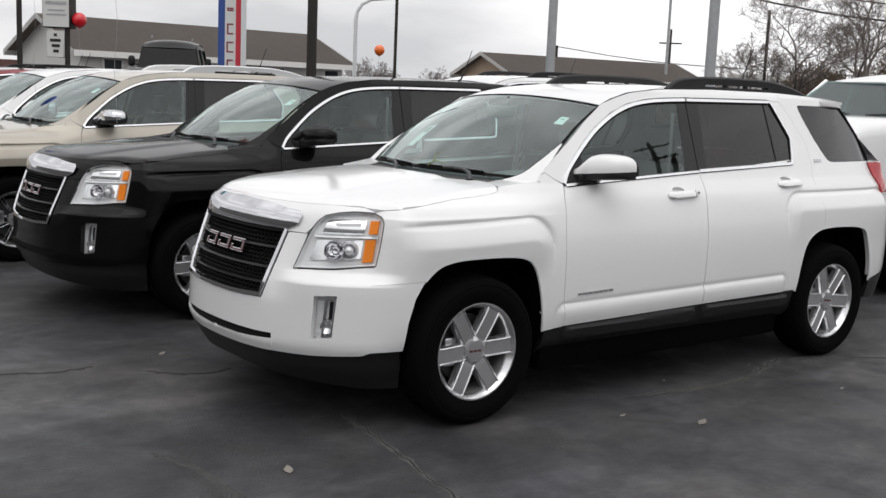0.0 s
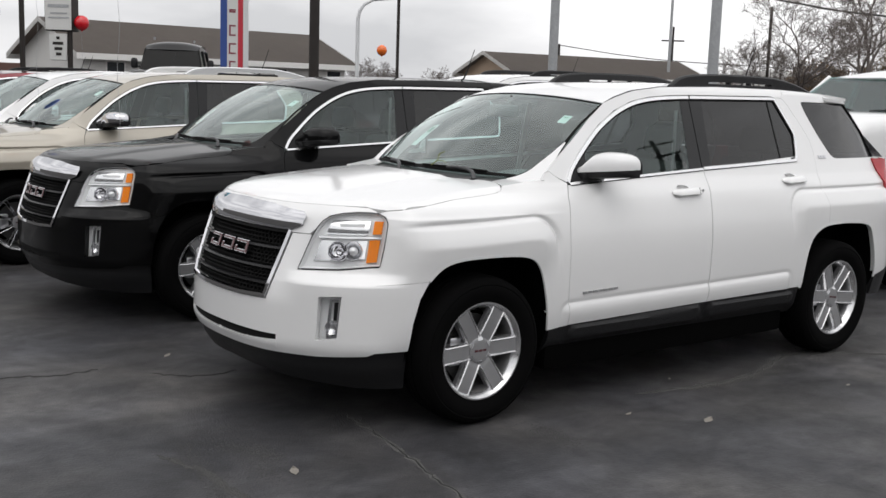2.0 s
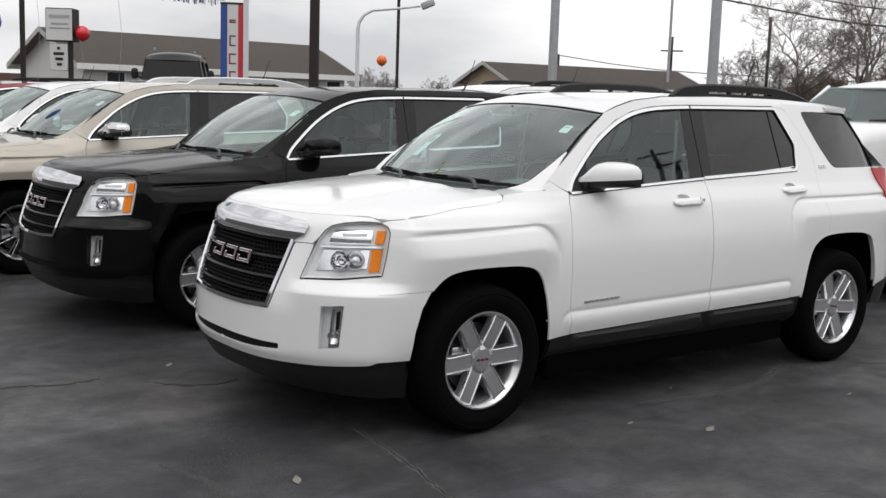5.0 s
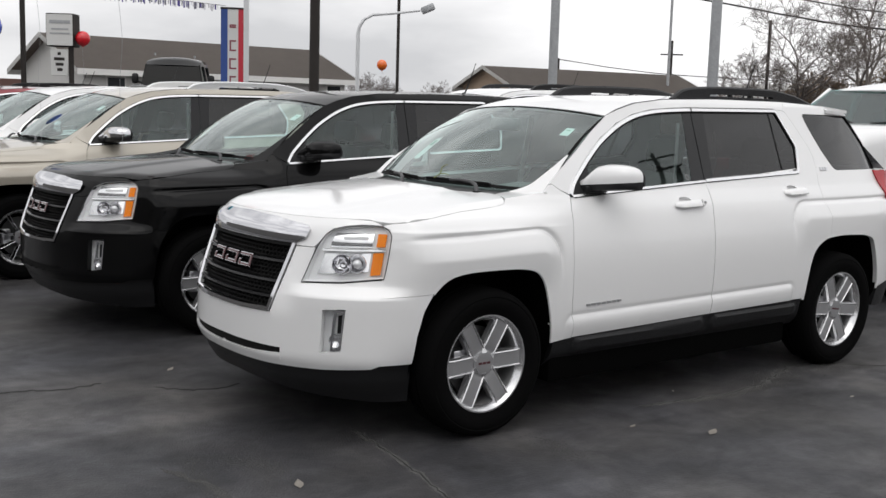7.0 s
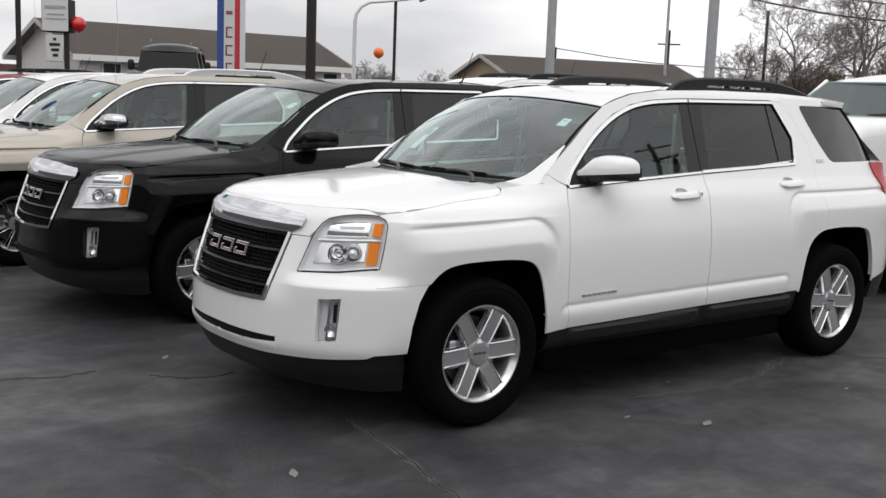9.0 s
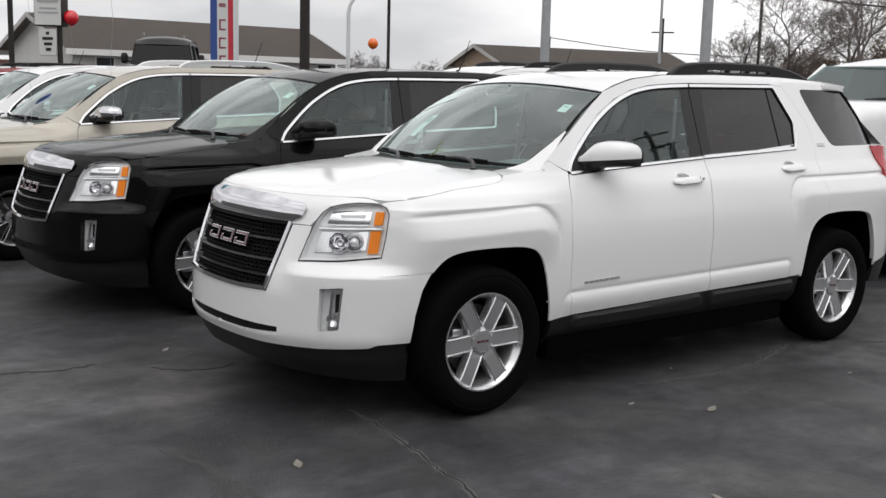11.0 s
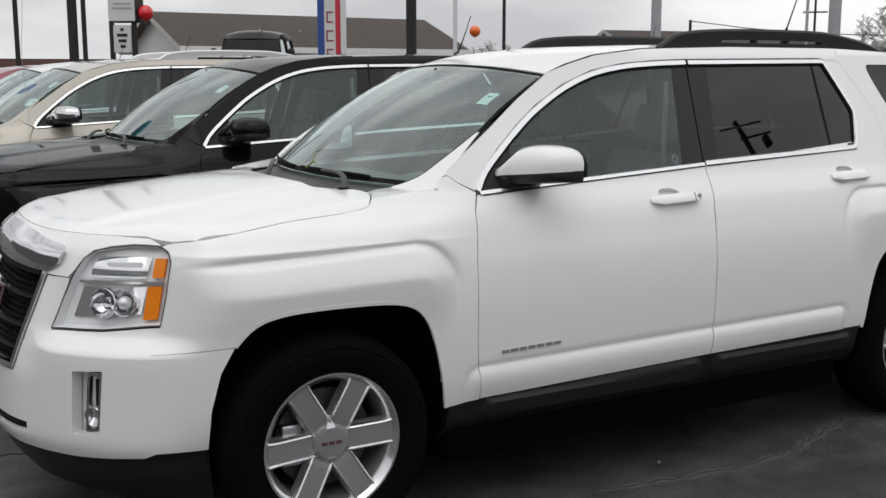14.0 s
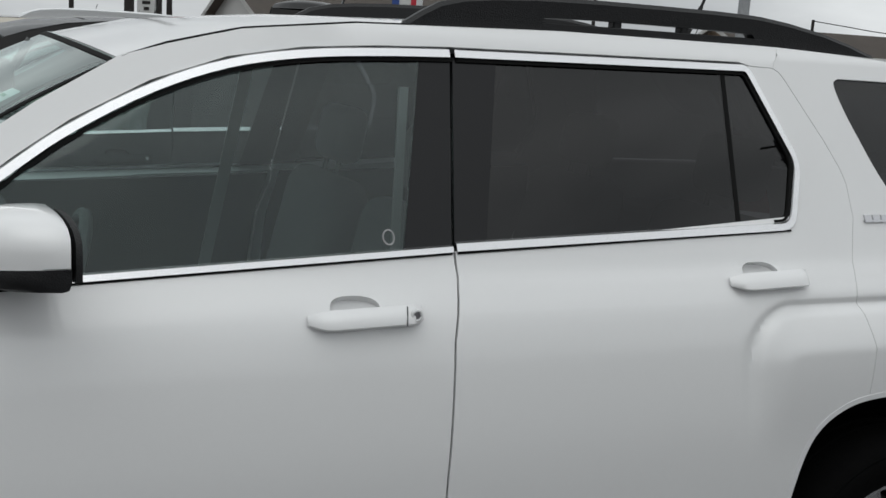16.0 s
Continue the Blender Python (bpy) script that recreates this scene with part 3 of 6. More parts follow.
def make_car(m, label, paint, group="row of parked cars"):
    car = thing("suv", m, label, "car", group)
    # front bumper with its lamp openings and the low intake
    top = [(-1.098, .392), (-1.112, .52), (-1.143, .635), (-1.187, .7125), (-.9365, .6988), (-.9585, .773), (-.75, .753), (-.54, .744), (-.578, .845), (-.590, .905), (-.482, .905),
           (-.395, .603), (-.2, .597)]
    low = [(-.2, .358), (-.342, .359), (-.664, .362), (-.902, .374), (-.94, .390)]
    outline = low[::-1] + [(0, .357)] + mirrored(low[::-1]) + [(-a, b) for a, b in top] + [(0, .595)] + top[::-1]
    fog = [(-.676, .640), (-.784, .648), (-.764, .456), (-.664, .440)]
    slot = [(-.46, .446), (-.46, .420), (-.25, .406), (0, .402), (.25, .406), (.46, .420), (.46, .446)]
    bumper = part("front_bumper", sheet(outline, nose, .028, .045, (fog, mirrored(fog), slot), (.680, .690, .696, .702, .708, .735, .740, .748)), paint, car)
    part("intake_backing", sheet([(-.5, .46), (-.5, .39), (.5, .39), (.5, .46)], lambda v, z: body(v, z, -.012), .06, .004), M_SEAL, bumper)
    low2 = [(-1.098, .388), (-.945, .386), (-.90, .370), (-.664, .358), (-.342, .355), (0, .353)]
    bot = [(-1.115, .196), (-.94, .192), (-.63, .216), (-.26, .246), (0, .254)]
    part("lower_valance", sheet(low2 + [(-a, b) for a, b in low2[-2::-1]] + [(-a, b) for a, b in bot] + bot[-2::-1], lambda v, z: body(v, z, -.008 - .012 * sstep(.30, .37, z)), .035, .03),
         M_PLASTIC, car, "black textured plastic valance under the bumper")
    for sgn in (-1, 1):
        def fl(v, z, out=0.0, s=sgn):
            return body(-s * v, z, out)
        fb = [(-.660, .655), (-.800, .660), (-.778, .444), (-.648, .428)]
        fogl = part("fog_lamp", sheet(fb, lambda v, z: fl(v, z, -.052), .03, .004), M_LAMPGREY, car, "grey recess with a round fog lamp")
        part("bezel", ribbon(densify([(-.733, .634), (-.776, .638), (-.760, .462), (-.716, .455)], .02, True), .012, lambda v, z, o: fl(v, z, o - .018), .012, True), M_CHROME, fogl, "chrome bezel")
        part("slot_insert", sheet([(-.746, .615), (-.768, .618), (-.762, .535), (-.742, .533)], lambda v, z: fl(v, z, -.022), .03, .004), M_GLOSSBLACK, fogl)
        bm = bmesh.new()
        lathe(bm, [(0, .012), (.014, .010), (.024, .0), (.030, -.006), (.033, -.002), (.033, .02)], 24, disc_frame(-sgn * -.737, .500, -.016))
        part("lamp_bowl", bm, M_REFLECTOR, fogl)
        bm = bmesh.new()
        lathe(bm, [(0, -.010), (.018, -.007), (.028, -.001)], 24, disc_frame(-sgn * -.737, .500, -.014))
        part("lens", bm, M_LENS, fogl)
        # headlamp
        hl = part("headlamp", sheet(HEADLAMP, lambda v, z: fl(v, z, -.030), .03, .004), M_LAMPGREY, car, "clear square headlamp with amber signal lenses")
        part("seal", ribbon(densify(HEADLAMP, .03, True), .0045, lambda v, z, o: fl(v, z, o * .5), .004, True), M_GREYSEAL, hl)
        bm = bmesh.new()
        ring = densify(HEADLAMP, .03, True)
        r0, r1, r2 = ([bm.verts.new(fl(-.77 + (v + .77) * k, .88 + (z - .88) * k, o)) for v, z in ring] for k, o in ((1, -.001), (.985, -.004), (.945, -.029)))
        for ra, rb in ((r0, r1), (r1, r2)):
            for k in range(len(ring)):
                bm.faces.new((ra[k], ra[(k + 1) % len(ring)], rb[(k + 1) % len(ring)], rb[k]))
        part("rim_wall", bm, M_LAMPGREY, hl)
        up = part("upper_reflector", sheet([(-.690, .974), (-.912, .976), (-.896, .912), (-.664, .908)], lambda v, z: fl(v, z, -.027 + .013 * math.sin((z - .908) * 47)), .010, .004), M_REFLECTOR, hl)
        part("flutes", sheet([(-.735, .958), (-.880, .962), (-.872, .930), (-.752, .926)], lambda v, z: fl(v, z, -.020 + .010 * (z - .926) / .034), .016, .003), M_LAMPGREY, up)
        part("divider", ribbon(densify([(-.63, .897), (-.965, .903)], .03), .010, lambda v, z, o: fl(v, z, o - .020), .012), M_REFLECTOR, hl)
        part("inner_panel", sheet([(-.640, .880), (-.726, .882), (-.698, .792), (-.606, .787)], lambda v, z: fl(v, z, -.022), .03, .004), M_REFLECTOR, hl)
        bm = bmesh.new()
        lathe(bm, [(0, .016), (.012, .012), (.020, .018), (.032, .010), (.042, -.002), (.046, -.014), (.049, -.010), (.049, .01)], 9, disc_frame(-sgn * -.742, .836, -.012))
        part("reflector", bm, M_CHROME, hl, "chrome bowl behind the clear cover")
        part("reflector_plate", sheet([(-.846, .884), (-.894, .886), (-.880, .806), (-.840, .804)], lambda v, z: fl(v, z, -.014 - .014 * (z - .79) / .09), .02, .003), M_REFLECTOR, hl)
        bm = bmesh.new()
        r = .040
        lathe(bm, [(.006, .012), (r * .35, .010), (r * .6, .004), (r * .9, -.012), (r, -.016), (r * 1.08, -.012), (r * 1.08, .01)], 28, disc_frame(-sgn * -.822, .840, -.016))
        bowl = part("reflector", bm, M_CHROME, hl)
        bm = bmesh.new()
        lathe(bm, [(0, -.024), (r * .25, -.021), (r * .45, -.012), (r * .55, -.002), (r * .55, .006)], 24, disc_frame(-sgn * -.822, .840, -.012))
        part("projector_lens", bm, M_PROJECTOR, bowl)
        part("amber_signal", sheet([(-.930, .975), (-.974, .977), (-.963, .920), (-.919, .917)], lambda v, z: fl(v, z, -.014), .025, .008), M_AMBER, hl, "small upper amber lens")
        part("amber_signal", sheet([(-.904, .890), (-.957, .894), (-.940, .794), (-.888, .789)], lambda v, z: fl(v, z, -.014), .025, .008), M_AMBER, hl, "tall lower amber lens")
        part("clear_cover", sheet(HEADLAMP, lambda v, z: fl(v, z, .001), .03), M_LENS, hl, "clear plastic cover")
    # grille
    gr = [(-.468, .918), (-.384, .618), (-.2, .610), (0, .608), (.2, .610), (.384, .618), (.468, .918), (.25, .918), (0, .918), (-.25, .918)]
    grille = part("grille", sheet([(-.47, .93), (-.38, .61), (.38, .61), (.47, .93)], lambda v, z: body(v, z, -.035), .04, .006), M_SEAL, car, "dark mesh grille in a chrome frame")
    part("surround", ribbon(densify([gr[i] for i in (0, 1, 2, 3, 4, 5, 6)], .03), .022, nose, .008), M_CHROME, grille, "chrome frame")
    part("top_bar", ribbon(densify([(-.462, .910), (.462, .910)], .04), .018, nose, .003), M_SEAL, grille)
    for zb, hw in ((.832, .442), (.742, .418), (.672, .398)):
        part("cross_bar", ribbon(densify([(-hw, zb), (0, zb - .004), (hw, zb)], .03), .013, lambda v, z, o: body(v, z, o - .010), .010), M_GLOSSBLACK, grille)
    bm = bmesh.new()
    for zb0, zb1 in ((.622, .662), (.682, .732), (.752, .822), (.842, .900)):
        rows = max(2, round((zb1 - zb0) / .017))
        for j in range(rows):
            z0 = zb0 + (zb1 - zb0) * j / rows
            hw = .372 + .27 * (z0 - .61)
            n = round(2 * hw / .030)
            bars(bm, [(-hw, hw * -.5, z0, z0 + .005), (hw * -.5, 0, z0, z0 + .005), (0, hw * .5, z0, z0 + .005), (hw * .5, hw, z0, z0 + .005)], lambda v, z, o: body(v, z, -.030 + max(o, 0)), .016)
            bars(bm, [(-hw + 2 * hw * (i + .5 * (j % 2)) / n, -hw + 2 * hw * (i + .5 * (j % 2)) / n + .005, z0, z0 + (zb1 - zb0) / rows) for i in range(n)], lambda v, z, o: body(v, z, -.030 + max(o, 0)), .014)
    part("grille_mesh", bm, M_SEAL, grille, smooth=False)
    for a, b in ((-.198, -.082), (-.062, .058), (.082, .196)):
        mark = ((a, a + .020, .784, .844), (b - .020, b, .784, .812), (a + .020, b, .830, .844), (a + .020, b - .020, .784, .798))
        bm = bmesh.new()
        bars(bm, mark, nose, .014)
        block = part("emblem", bm, M_CHROME, grille, "chrome block emblem with a red face", smooth=False)
        bm = bmesh.new()
        bars(bm, [(x0 + .003, x1 - .003, z0 + .0025, z1 - .0025) for x0, x1, z0, z1 in mark], nose, .0175)
        part("emblem_face", bm, M_REDBADGE, block, smooth=False)
    # bonnet, chrome lip
    lip = [(-.475, .918), (-.25, .922), (0, .923), (.25, .922), (.475, .918), (.535, .945), (.552, .985), (.535, 1.004), (.28, 1.026), (0, 1.032), (-.28, 1.026), (-.535, 1.004), (-.552, .985), (-.535, .945)]
    half = [(-.482, .909), (-.583, .908), (-.621, .942), (-.676, .994), (-.75, 1.008), (-.84, 1.015), (-.955, 1.013), (-.90, 1.030), (-.75, 1.035), (-.5, 1.035), (-.25, 1.035)]
    bonnet_front = half + [(0, 1.035)] + [(-a, b) for a, b in half[::-1]]
    rim = [body(v, 1.036)[:2] for v in (0, -.10, -.20, -.30, -.40, -.50, -.60, -.70, -.80, -.88)]
    rim += [body(-(x + Q0), z)[:2] for x, z in ((-.50, 1.026), (-.42, 1.033), (-.285, 1.048), (-.094, 1.069), (.106, 1.080), (.19, 1.089), (.215, 1.098))]
    rim += [(.238, -.690), (.252, -.662), (.263, -.630), (.270, -.598), (.268, -.566), (.254, -.532), (.227, -.498), (.192, -.462), (.160, -.405), (.139, -.32), (.125, -.21), (.118, -.10), (.116, 0)]
    rim = [(float(x), float(y)) for x, y in rim]
    bonnet = part("bonnet", sheet(rim + [(x, -y) for x, y in rim[-2:0:-1]], hood_height, .028, .02), paint, car)
    part("bonnet_front", sheet(bonnet_front, nose, .03, .02), paint, bonnet)
    part("chrome_lip", sheet(lip, lambda v, z: body(v, z, .005 + .013 * math.sin(math.pi * min(1, max(0, (z - .915) / .118))) ** .8), .016, .014), M_CHROME, car, "chrome stone guard on the leading edge")
    # screen, cowl, wipers
    part("cowl", sheet([(-.88, 0), (-.88, 1), (.88, 1), (.88, 0)], lambda s, t: (lambda b, h: (h + (b.x + .03 - h) * t, b.y, 1.098 + .042 * t - .026 * s * s * (1 - t) - .012 * s * s * t + .004 * math.sin(26 * t) * (1 - t)))(screen(s, .0), .085 + .16 * s * s), .04, .008), M_COWL, car,
         "black plastic cowl below the windscreen")
    scr = part("windscreen", sheet([(-1, .0), (1, .0), (1, 1), (-1, 1)], screen, .06), M_WS, car, "curved windscreen with paper stickers")
    part("screen_border", ribbon(densify([(-.992, .015), (-.992, .985), (.992, .985), (.992, .015)], .05, True), .022, lambda s, t, o: screen(s, t) + Vector((-.56, 0, .82)) * (o * .3), .006, True), M_SEAL, scr)
    part("screen_band", ribbon(densify([(-.97, .02), (.97, .02)], .05), .034, lambda s, t, o: screen(s, t) + Vector((-.56, 0, .82)) * (o * .3), .004), M_SEAL, scr)
    for s0, s1, t0, t1 in ((-.865, -.79, .645, .755), (.72, .83, .66, .82), (.43, .53, .22, .48)):
        st = part("sticker", sheet([(s0, t0), (s1, t0), (s1, t1), (s0, t1)], lambda s, t: screen(s, t) + Vector((-.56, 0, .82)) * -.006, .05), M_PAPER, scr, "pale paper sticker")
        part("sticker_print", sheet([(s0 + .02, t0 + (t1 - t0) * .62), (s1 - .02, t0 + (t1 - t0) * .62), (s1 - .02, t1 - .03), (s0 + .02, t1 - .03)],
                                    lambda s, t: screen(s, t) + Vector((-.56, 0, .82)) * -.004, .05), M_GREEN, st)
    for sgn in (-1, 1):
        corner = part("screen_corner", sheet([(x, y) for x, y, z in SEAM] + [(.452, .775), (.412, .64), (.390, .585), (.360, .566), (.325, .560), (.292, .566), (.2765, .580), (.2735, .599), (.2665, .632), (.2555, .664), (.2415, .692)],
                                             lambda x, y, s=sgn: (x, s * y, corner_height(x)), .022, .006), paint, car)
        wide = 1.0 if sgn < 0 else .45
        arc = [(-1 + (1 + a) * wide, t * wide) for a, t in ((-.990, .40), (-.956, .28), (-.930, .205), (-.909, .150), (-.890, .098), (-.868, .060), (-.839, .030), (-.807, .004), (-.762, -.020))]
        part("corner_cover", sheet(arc + [(-1 + .20 * wide, -.03), (-1.0, -.03), (-1.0, .40 * wide)], lambda a, t, s=sgn: screen(-s * a, t) + Vector((-.56, 0, .82)) * .006, .04, .004), paint, corner)
        part("corner_seal", ribbon(arc, .016, lambda a, t, o, s=sgn: screen(-s * a, t) + Vector((-.56, 0, .82)) * (.004 + o * .3), .006), M_SEAL, corner)
    for y0 in (-.49, .06):
        bm = bmesh.new()
        mirror_shell(bm, foot(y0, .125, 1.118), (.030, .026, .020), 2.4, 12, 8)
        wiper = part("wiper", bm, M_SEAL, car, "wiper with a black blade and an arm greyed for sky sheen")
        # the arm's grey colour stands in for the sky's gloss on it
        bm = bmesh.new()
        tube(bm, [foot(y0, .125, 1.128), foot(y0 + .012, .112, 1.150), foot(y0 + .04, .092, 1.168), foot(y0 + .09, .070, 1.178), foot(y0 + .18, .046, 1.180), foot(y0 + .27, .022, 1.174)], .0125, 10, .007)
        part("arm", bm, M_ARM, wiper, "curved arm greyed for sky sheen")
        bm = bmesh.new()
        tube(bm, [foot(y0 + .04, -.008, 1.166), foot(y0 + .16, -.006, 1.170), foot(y0 + .28, -.005, 1.172), foot(y0 + .40, -.005, 1.172), foot(y0 + .50, -.006, 1.170)], .0075, 6, .006)
        part("blade", bm, M_SEAL, wiper)
    # roof and rails
    roof = part("roof", sheet([(0, -1), (1, -1), (1, 1), (0, 1)], roof_at, .04, .02), paint, car)
    part("headliner", sheet([(.03, -.93), (.97, -.93), (.97, .93), (.03, .93)], lambda r, t: Vector(roof_at(r, t)) - Vector((0, 0, .045)), .08, .006), M_CABIN, car)
    for sgn in (-1, 1):
        part("roof_seam", ribbon([(.002 + .27 * k / 20, sgn * (.992 - .02 * k / 20)) for k in range(21)], .016, lambda r, t, o: Vector(roof_at(r, t)) + Vector((0, 0, o * .5)), .005), M_SEAL, roof)
        bm = bmesh.new()
        prof = [(1.62, .0), (1.66, .024), (1.70, .044), (1.76, .057), (1.84, .063), (1.94, .066), (1.965, .066), (2.1, .068), (2.3, .068), (2.45, .067), (2.56, .064), (2.59, .062), (2.67, .055), (2.78, .040), (2.87, .021), (2.93, .004), (2.95, .0)]
        rows = []
        for x, h in prof:
            rz = np.interp(x, ROOF_X, ROOF_EDGE)
            y = sgn * (.905 - np.interp(rz, SIDE_Z, SIDE_IN) - .038)
            lo = rz - .004 if x < 1.95 or x > 2.57 else rz + h - .037
            rows.append([bm.verts.new(c) for c in ((x, y - .018, lo), (x, y - .020, rz + h), (x, y - .010, rz + h + .010), (x, y + .010, rz + h + .010), (x, y + .020, rz + h), (x, y + .018, lo))])
        for a, b in zip(rows, rows[1:]):
            for k in range(6):
                bm.faces.new((a[k], a[(k + 1) % 6], b[(k + 1) % 6], b[k]))
        bm.faces.new(rows[0])
        bm.faces.new(rows[-1][::-1])
        rail = part("roof_rail", bm, M_PLASTIC, car, "black roof rail")
        bm = bmesh.new()
        y = sgn * (.905 - float(np.interp(1.641, SIDE_Z, SIDE_IN)) - .038)
        box(bm, 1.93, 2.60, y - .019, y + .019, 1.632, 1.659, .003, 1)
        part("rail_base", bm, M_PLASTIC, rail)
        for x in (2.166, 2.359):
            rz = float(np.interp(x, ROOF_X, ROOF_EDGE))
            y = sgn * (.905 - float(np.interp(rz, SIDE_Z, SIDE_IN)) - .038)
            w = .012
            bm = bmesh.new()
            box(bm, x - w, x + w, y - .015, y + .015, rz - .012, rz + .058, .004, 1)
            part("rail_foot", bm, M_PLASTIC, rail)
    bm = bmesh.new()
    secs = []
    for x, w, z0, z1 in ((3.05, .588, 1.580, 1.618), (3.16, .590, 1.572, 1.612), (3.24, .588, 1.567, 1.604), (3.285, .580, 1.564, 1.595), (3.302, .572, 1.564, 1.584), (3.308, .566, 1.568, 1.576)):
        secs.append([bm.verts.new((x + .03 * (1 - abs(t)) - .02 * abs(t) ** 4, w * t, (z1 + .022 * (1 - t * t) if k else z0) - .018 * abs(t) ** 6 * k)) for k in (0, 1) for t in ([i / 8 - 1 for i in range(17)][::1 if k else -1])])
    for a, b in zip(secs, secs[1:]):
        for k in range(34):
            bm.faces.new((a[k], a[(k + 1) % 34], b[(k + 1) % 34], b[k]))
    bm.faces.new(secs[0])
    bm.faces.new(secs[-1][::-1])
    part("tail_spoiler", bm, paint, car)
    bm = bmesh.new()
    tube(bm, [(2.455, -.353, 1.655), (2.478, -.355, 1.664), (2.512, -.357, 1.735)], .0085, 8, .0060)
    tube(bm, [(2.512, -.357, 1.735), (2.540, -.363, 1.815), (2.570, -.370, 1.905)], .0042, 6, .0028)
    part("antenna", bm, M_PLASTIC, car, "short raked roof antenna")
    for sgn in (-1, 1):
        sd = flank(sgn)
        fender = [(-.565, .700), (-.544, .777), (-.522, .87), (-.503, .972), (-.512, .998), (-.545, 1.012), (-.50, 1.022), (-.42, 1.0318), (-.285, 1.0466), (-.094, 1.0676), (.106, 1.0786), (.19, 1.0876), (.215, 1.0966),
                  *[(x, z) for x, y, z in SEAM], (.480, 1.181), (.502, 1.186), (.534, 1.160), (.590, 1.128), (.562, 1.068), (.542, .9), (.535, .741), (.534, .6), (.549, .424)] + ARCH_F[:8:-1]
        part("fender", sheet(fender, sd, .0095, .03, (), CREASE_F), paint, car)
        frame_o = [(.593, 1.134), (.642, 1.204), (.722, 1.274), (.819, 1.349), (.918, 1.416), (1.066, 1.493), (1.217, 1.545), (1.373, 1.572), (1.535, 1.584), (1.704, 1.590), (2.069, 1.594), (2.476, 1.598),
                   (2.51, 1.590), (2.5795, 1.5880), (2.598, 1.616), (2.624, 1.640), (2.0, 1.641), (1.5, 1.627), (1.25, 1.600), (1.1, 1.562), (1.01, 1.535), (.86, 1.446), (.72, 1.350), (.60, 1.272), (.52, 1.216), (.484, 1.185), (.503, 1.188), (.535, 1.162)]
        part("roof_pillar", sheet(frame_o, sd, .03, .03), paint, car)
        door = part("front_door", sheet([(.552, .426), (1.602, .449), (1.603, .46), (1.614, .75), (1.631, 1.011), (1.657, 1.128), (1.657, 1.172), (.594, 1.120), (.566, 1.068), (.545, .9), (.538, .741), (.537, .6)], sd, .022, .03, (POCKET_F,), CREASE_D),
                    paint, car)
        rear = part("rear_door", sheet([(1.607, .449), (2.475, .461)] + ARCH_R[3:15] + [(2.705, .830), (2.715, .949), (2.696, 1.062)] + [(2.750, 1.237), (2.749, 1.315), (2.734, 1.358), (2.701, 1.418), (2.655, 1.490), (2.611, 1.559), (2.597, 1.577), (2.5795, 1.5865)] + eased([(2.503, 1.5885), (2.6115, 1.366), (2.560, 1.2105)], [0, .03, .03]) + [
                                        (1.662, 1.176), (1.662, 1.128), (1.636, 1.011), (1.619, .75), (1.608, .46)], sd, .014, .03, (POCKET_R,), CREASE_D + CREASE_R), paint, car)
        part("window", sheet([(.66, 1.140), (.72, 1.235), (.80, 1.303), (.93, 1.397), (1.063, 1.470), (1.154, 1.512), (1.277, 1.545), (1.465, 1.560), (1.63, 1.564), (1.55, 1.176)], lambda x, z: sd(x, z, -.005), .05), M_FGLASS, door,
             "lightly tinted glass")
        if sgn < 0:
            bm = ribbon([(1.520 + .012 * math.cos(q * math.tau / 20), 1.204 + .014 * math.sin(q * math.tau / 20)) for q in range(20)], .0035, lambda x, z, o: sd(x, z, -.0035 + o * .1), .004, True)
            part("ring_sticker", bm, M_BELT, door, "small round printed mark")
        part("pillar_trim", sheet([(1.63, 1.566), (1.701, 1.568), (1.656, 1.178), (1.55, 1.174)], lambda x, z: sd(x, z, -.004), .05, .01), M_GLOSSBLACK, door)
        part("door_lining", sheet([(.64, .47), (1.58, .48), (1.60, .75), (1.62, 1.01), (1.64, 1.155), (1.2, 1.132), (.68, 1.108), (.62, 1.0), (.60, .75)], lambda x, z: sd(x, z, -.050), .12, .008), M_CABIN_DARK, door, "dark inner door lining")
        part("door_lining", sheet([(1.64, .48), (2.44, .49), (2.50, .76), (2.62, .88), (2.66, 1.0), (2.60, 1.195), (2.2, 1.178), (1.68, 1.160), (1.66, 1.01)], lambda x, z: sd(x, z, -.050), .12, .008), M_CABIN_DARK, rear, "dark inner door lining")
        part("mirror_triangle", sheet([(.612, 1.136), (.76, 1.142), (.772, 1.282), (.70, 1.232)], lambda x, z: sd(x, z, -.003), .05, .01), M_PLASTIC, door)
        part("window_trim", ribbon(densify(CHROME_F, .05), .020, lambda x, z, o: sd(x, z, o), .007), M_BRIGHT, door, "chrome strip")
        part("window_trim", ribbon(densify([(.604, 1.127), (1.656, 1.181)], .05), .014, lambda x, z, o: sd(x, z, o), .008), M_BRIGHT, door, "chrome strip")
        part("belt_seal", ribbon(densify([(.612, 1.1185), (1.654, 1.172)], .05), .005, lambda x, z, o: sd(x, z, o), .003), M_SEAL, door)
        part("belt_seal", ribbon(densify([(1.666, 1.1725), (2.546, 1.2085)], .05), .005, lambda x, z, o: sd(x, z, o), .003), M_SEAL, rear)
        part("window_seal", ribbon(densify([(a + .008, b - .014) for a, b in CHROME_F], .05), .008, lambda x, z, o: sd(x, z, o - .004), .005), M_SEAL, door)
        part("pillar_trim", sheet([(1.708, 1.568), (1.813, 1.569), (1.737, 1.188), (1.663, 1.182)], lambda x, z: sd(x, z, -.004), .05, .01), M_GLOSSBLACK, rear)
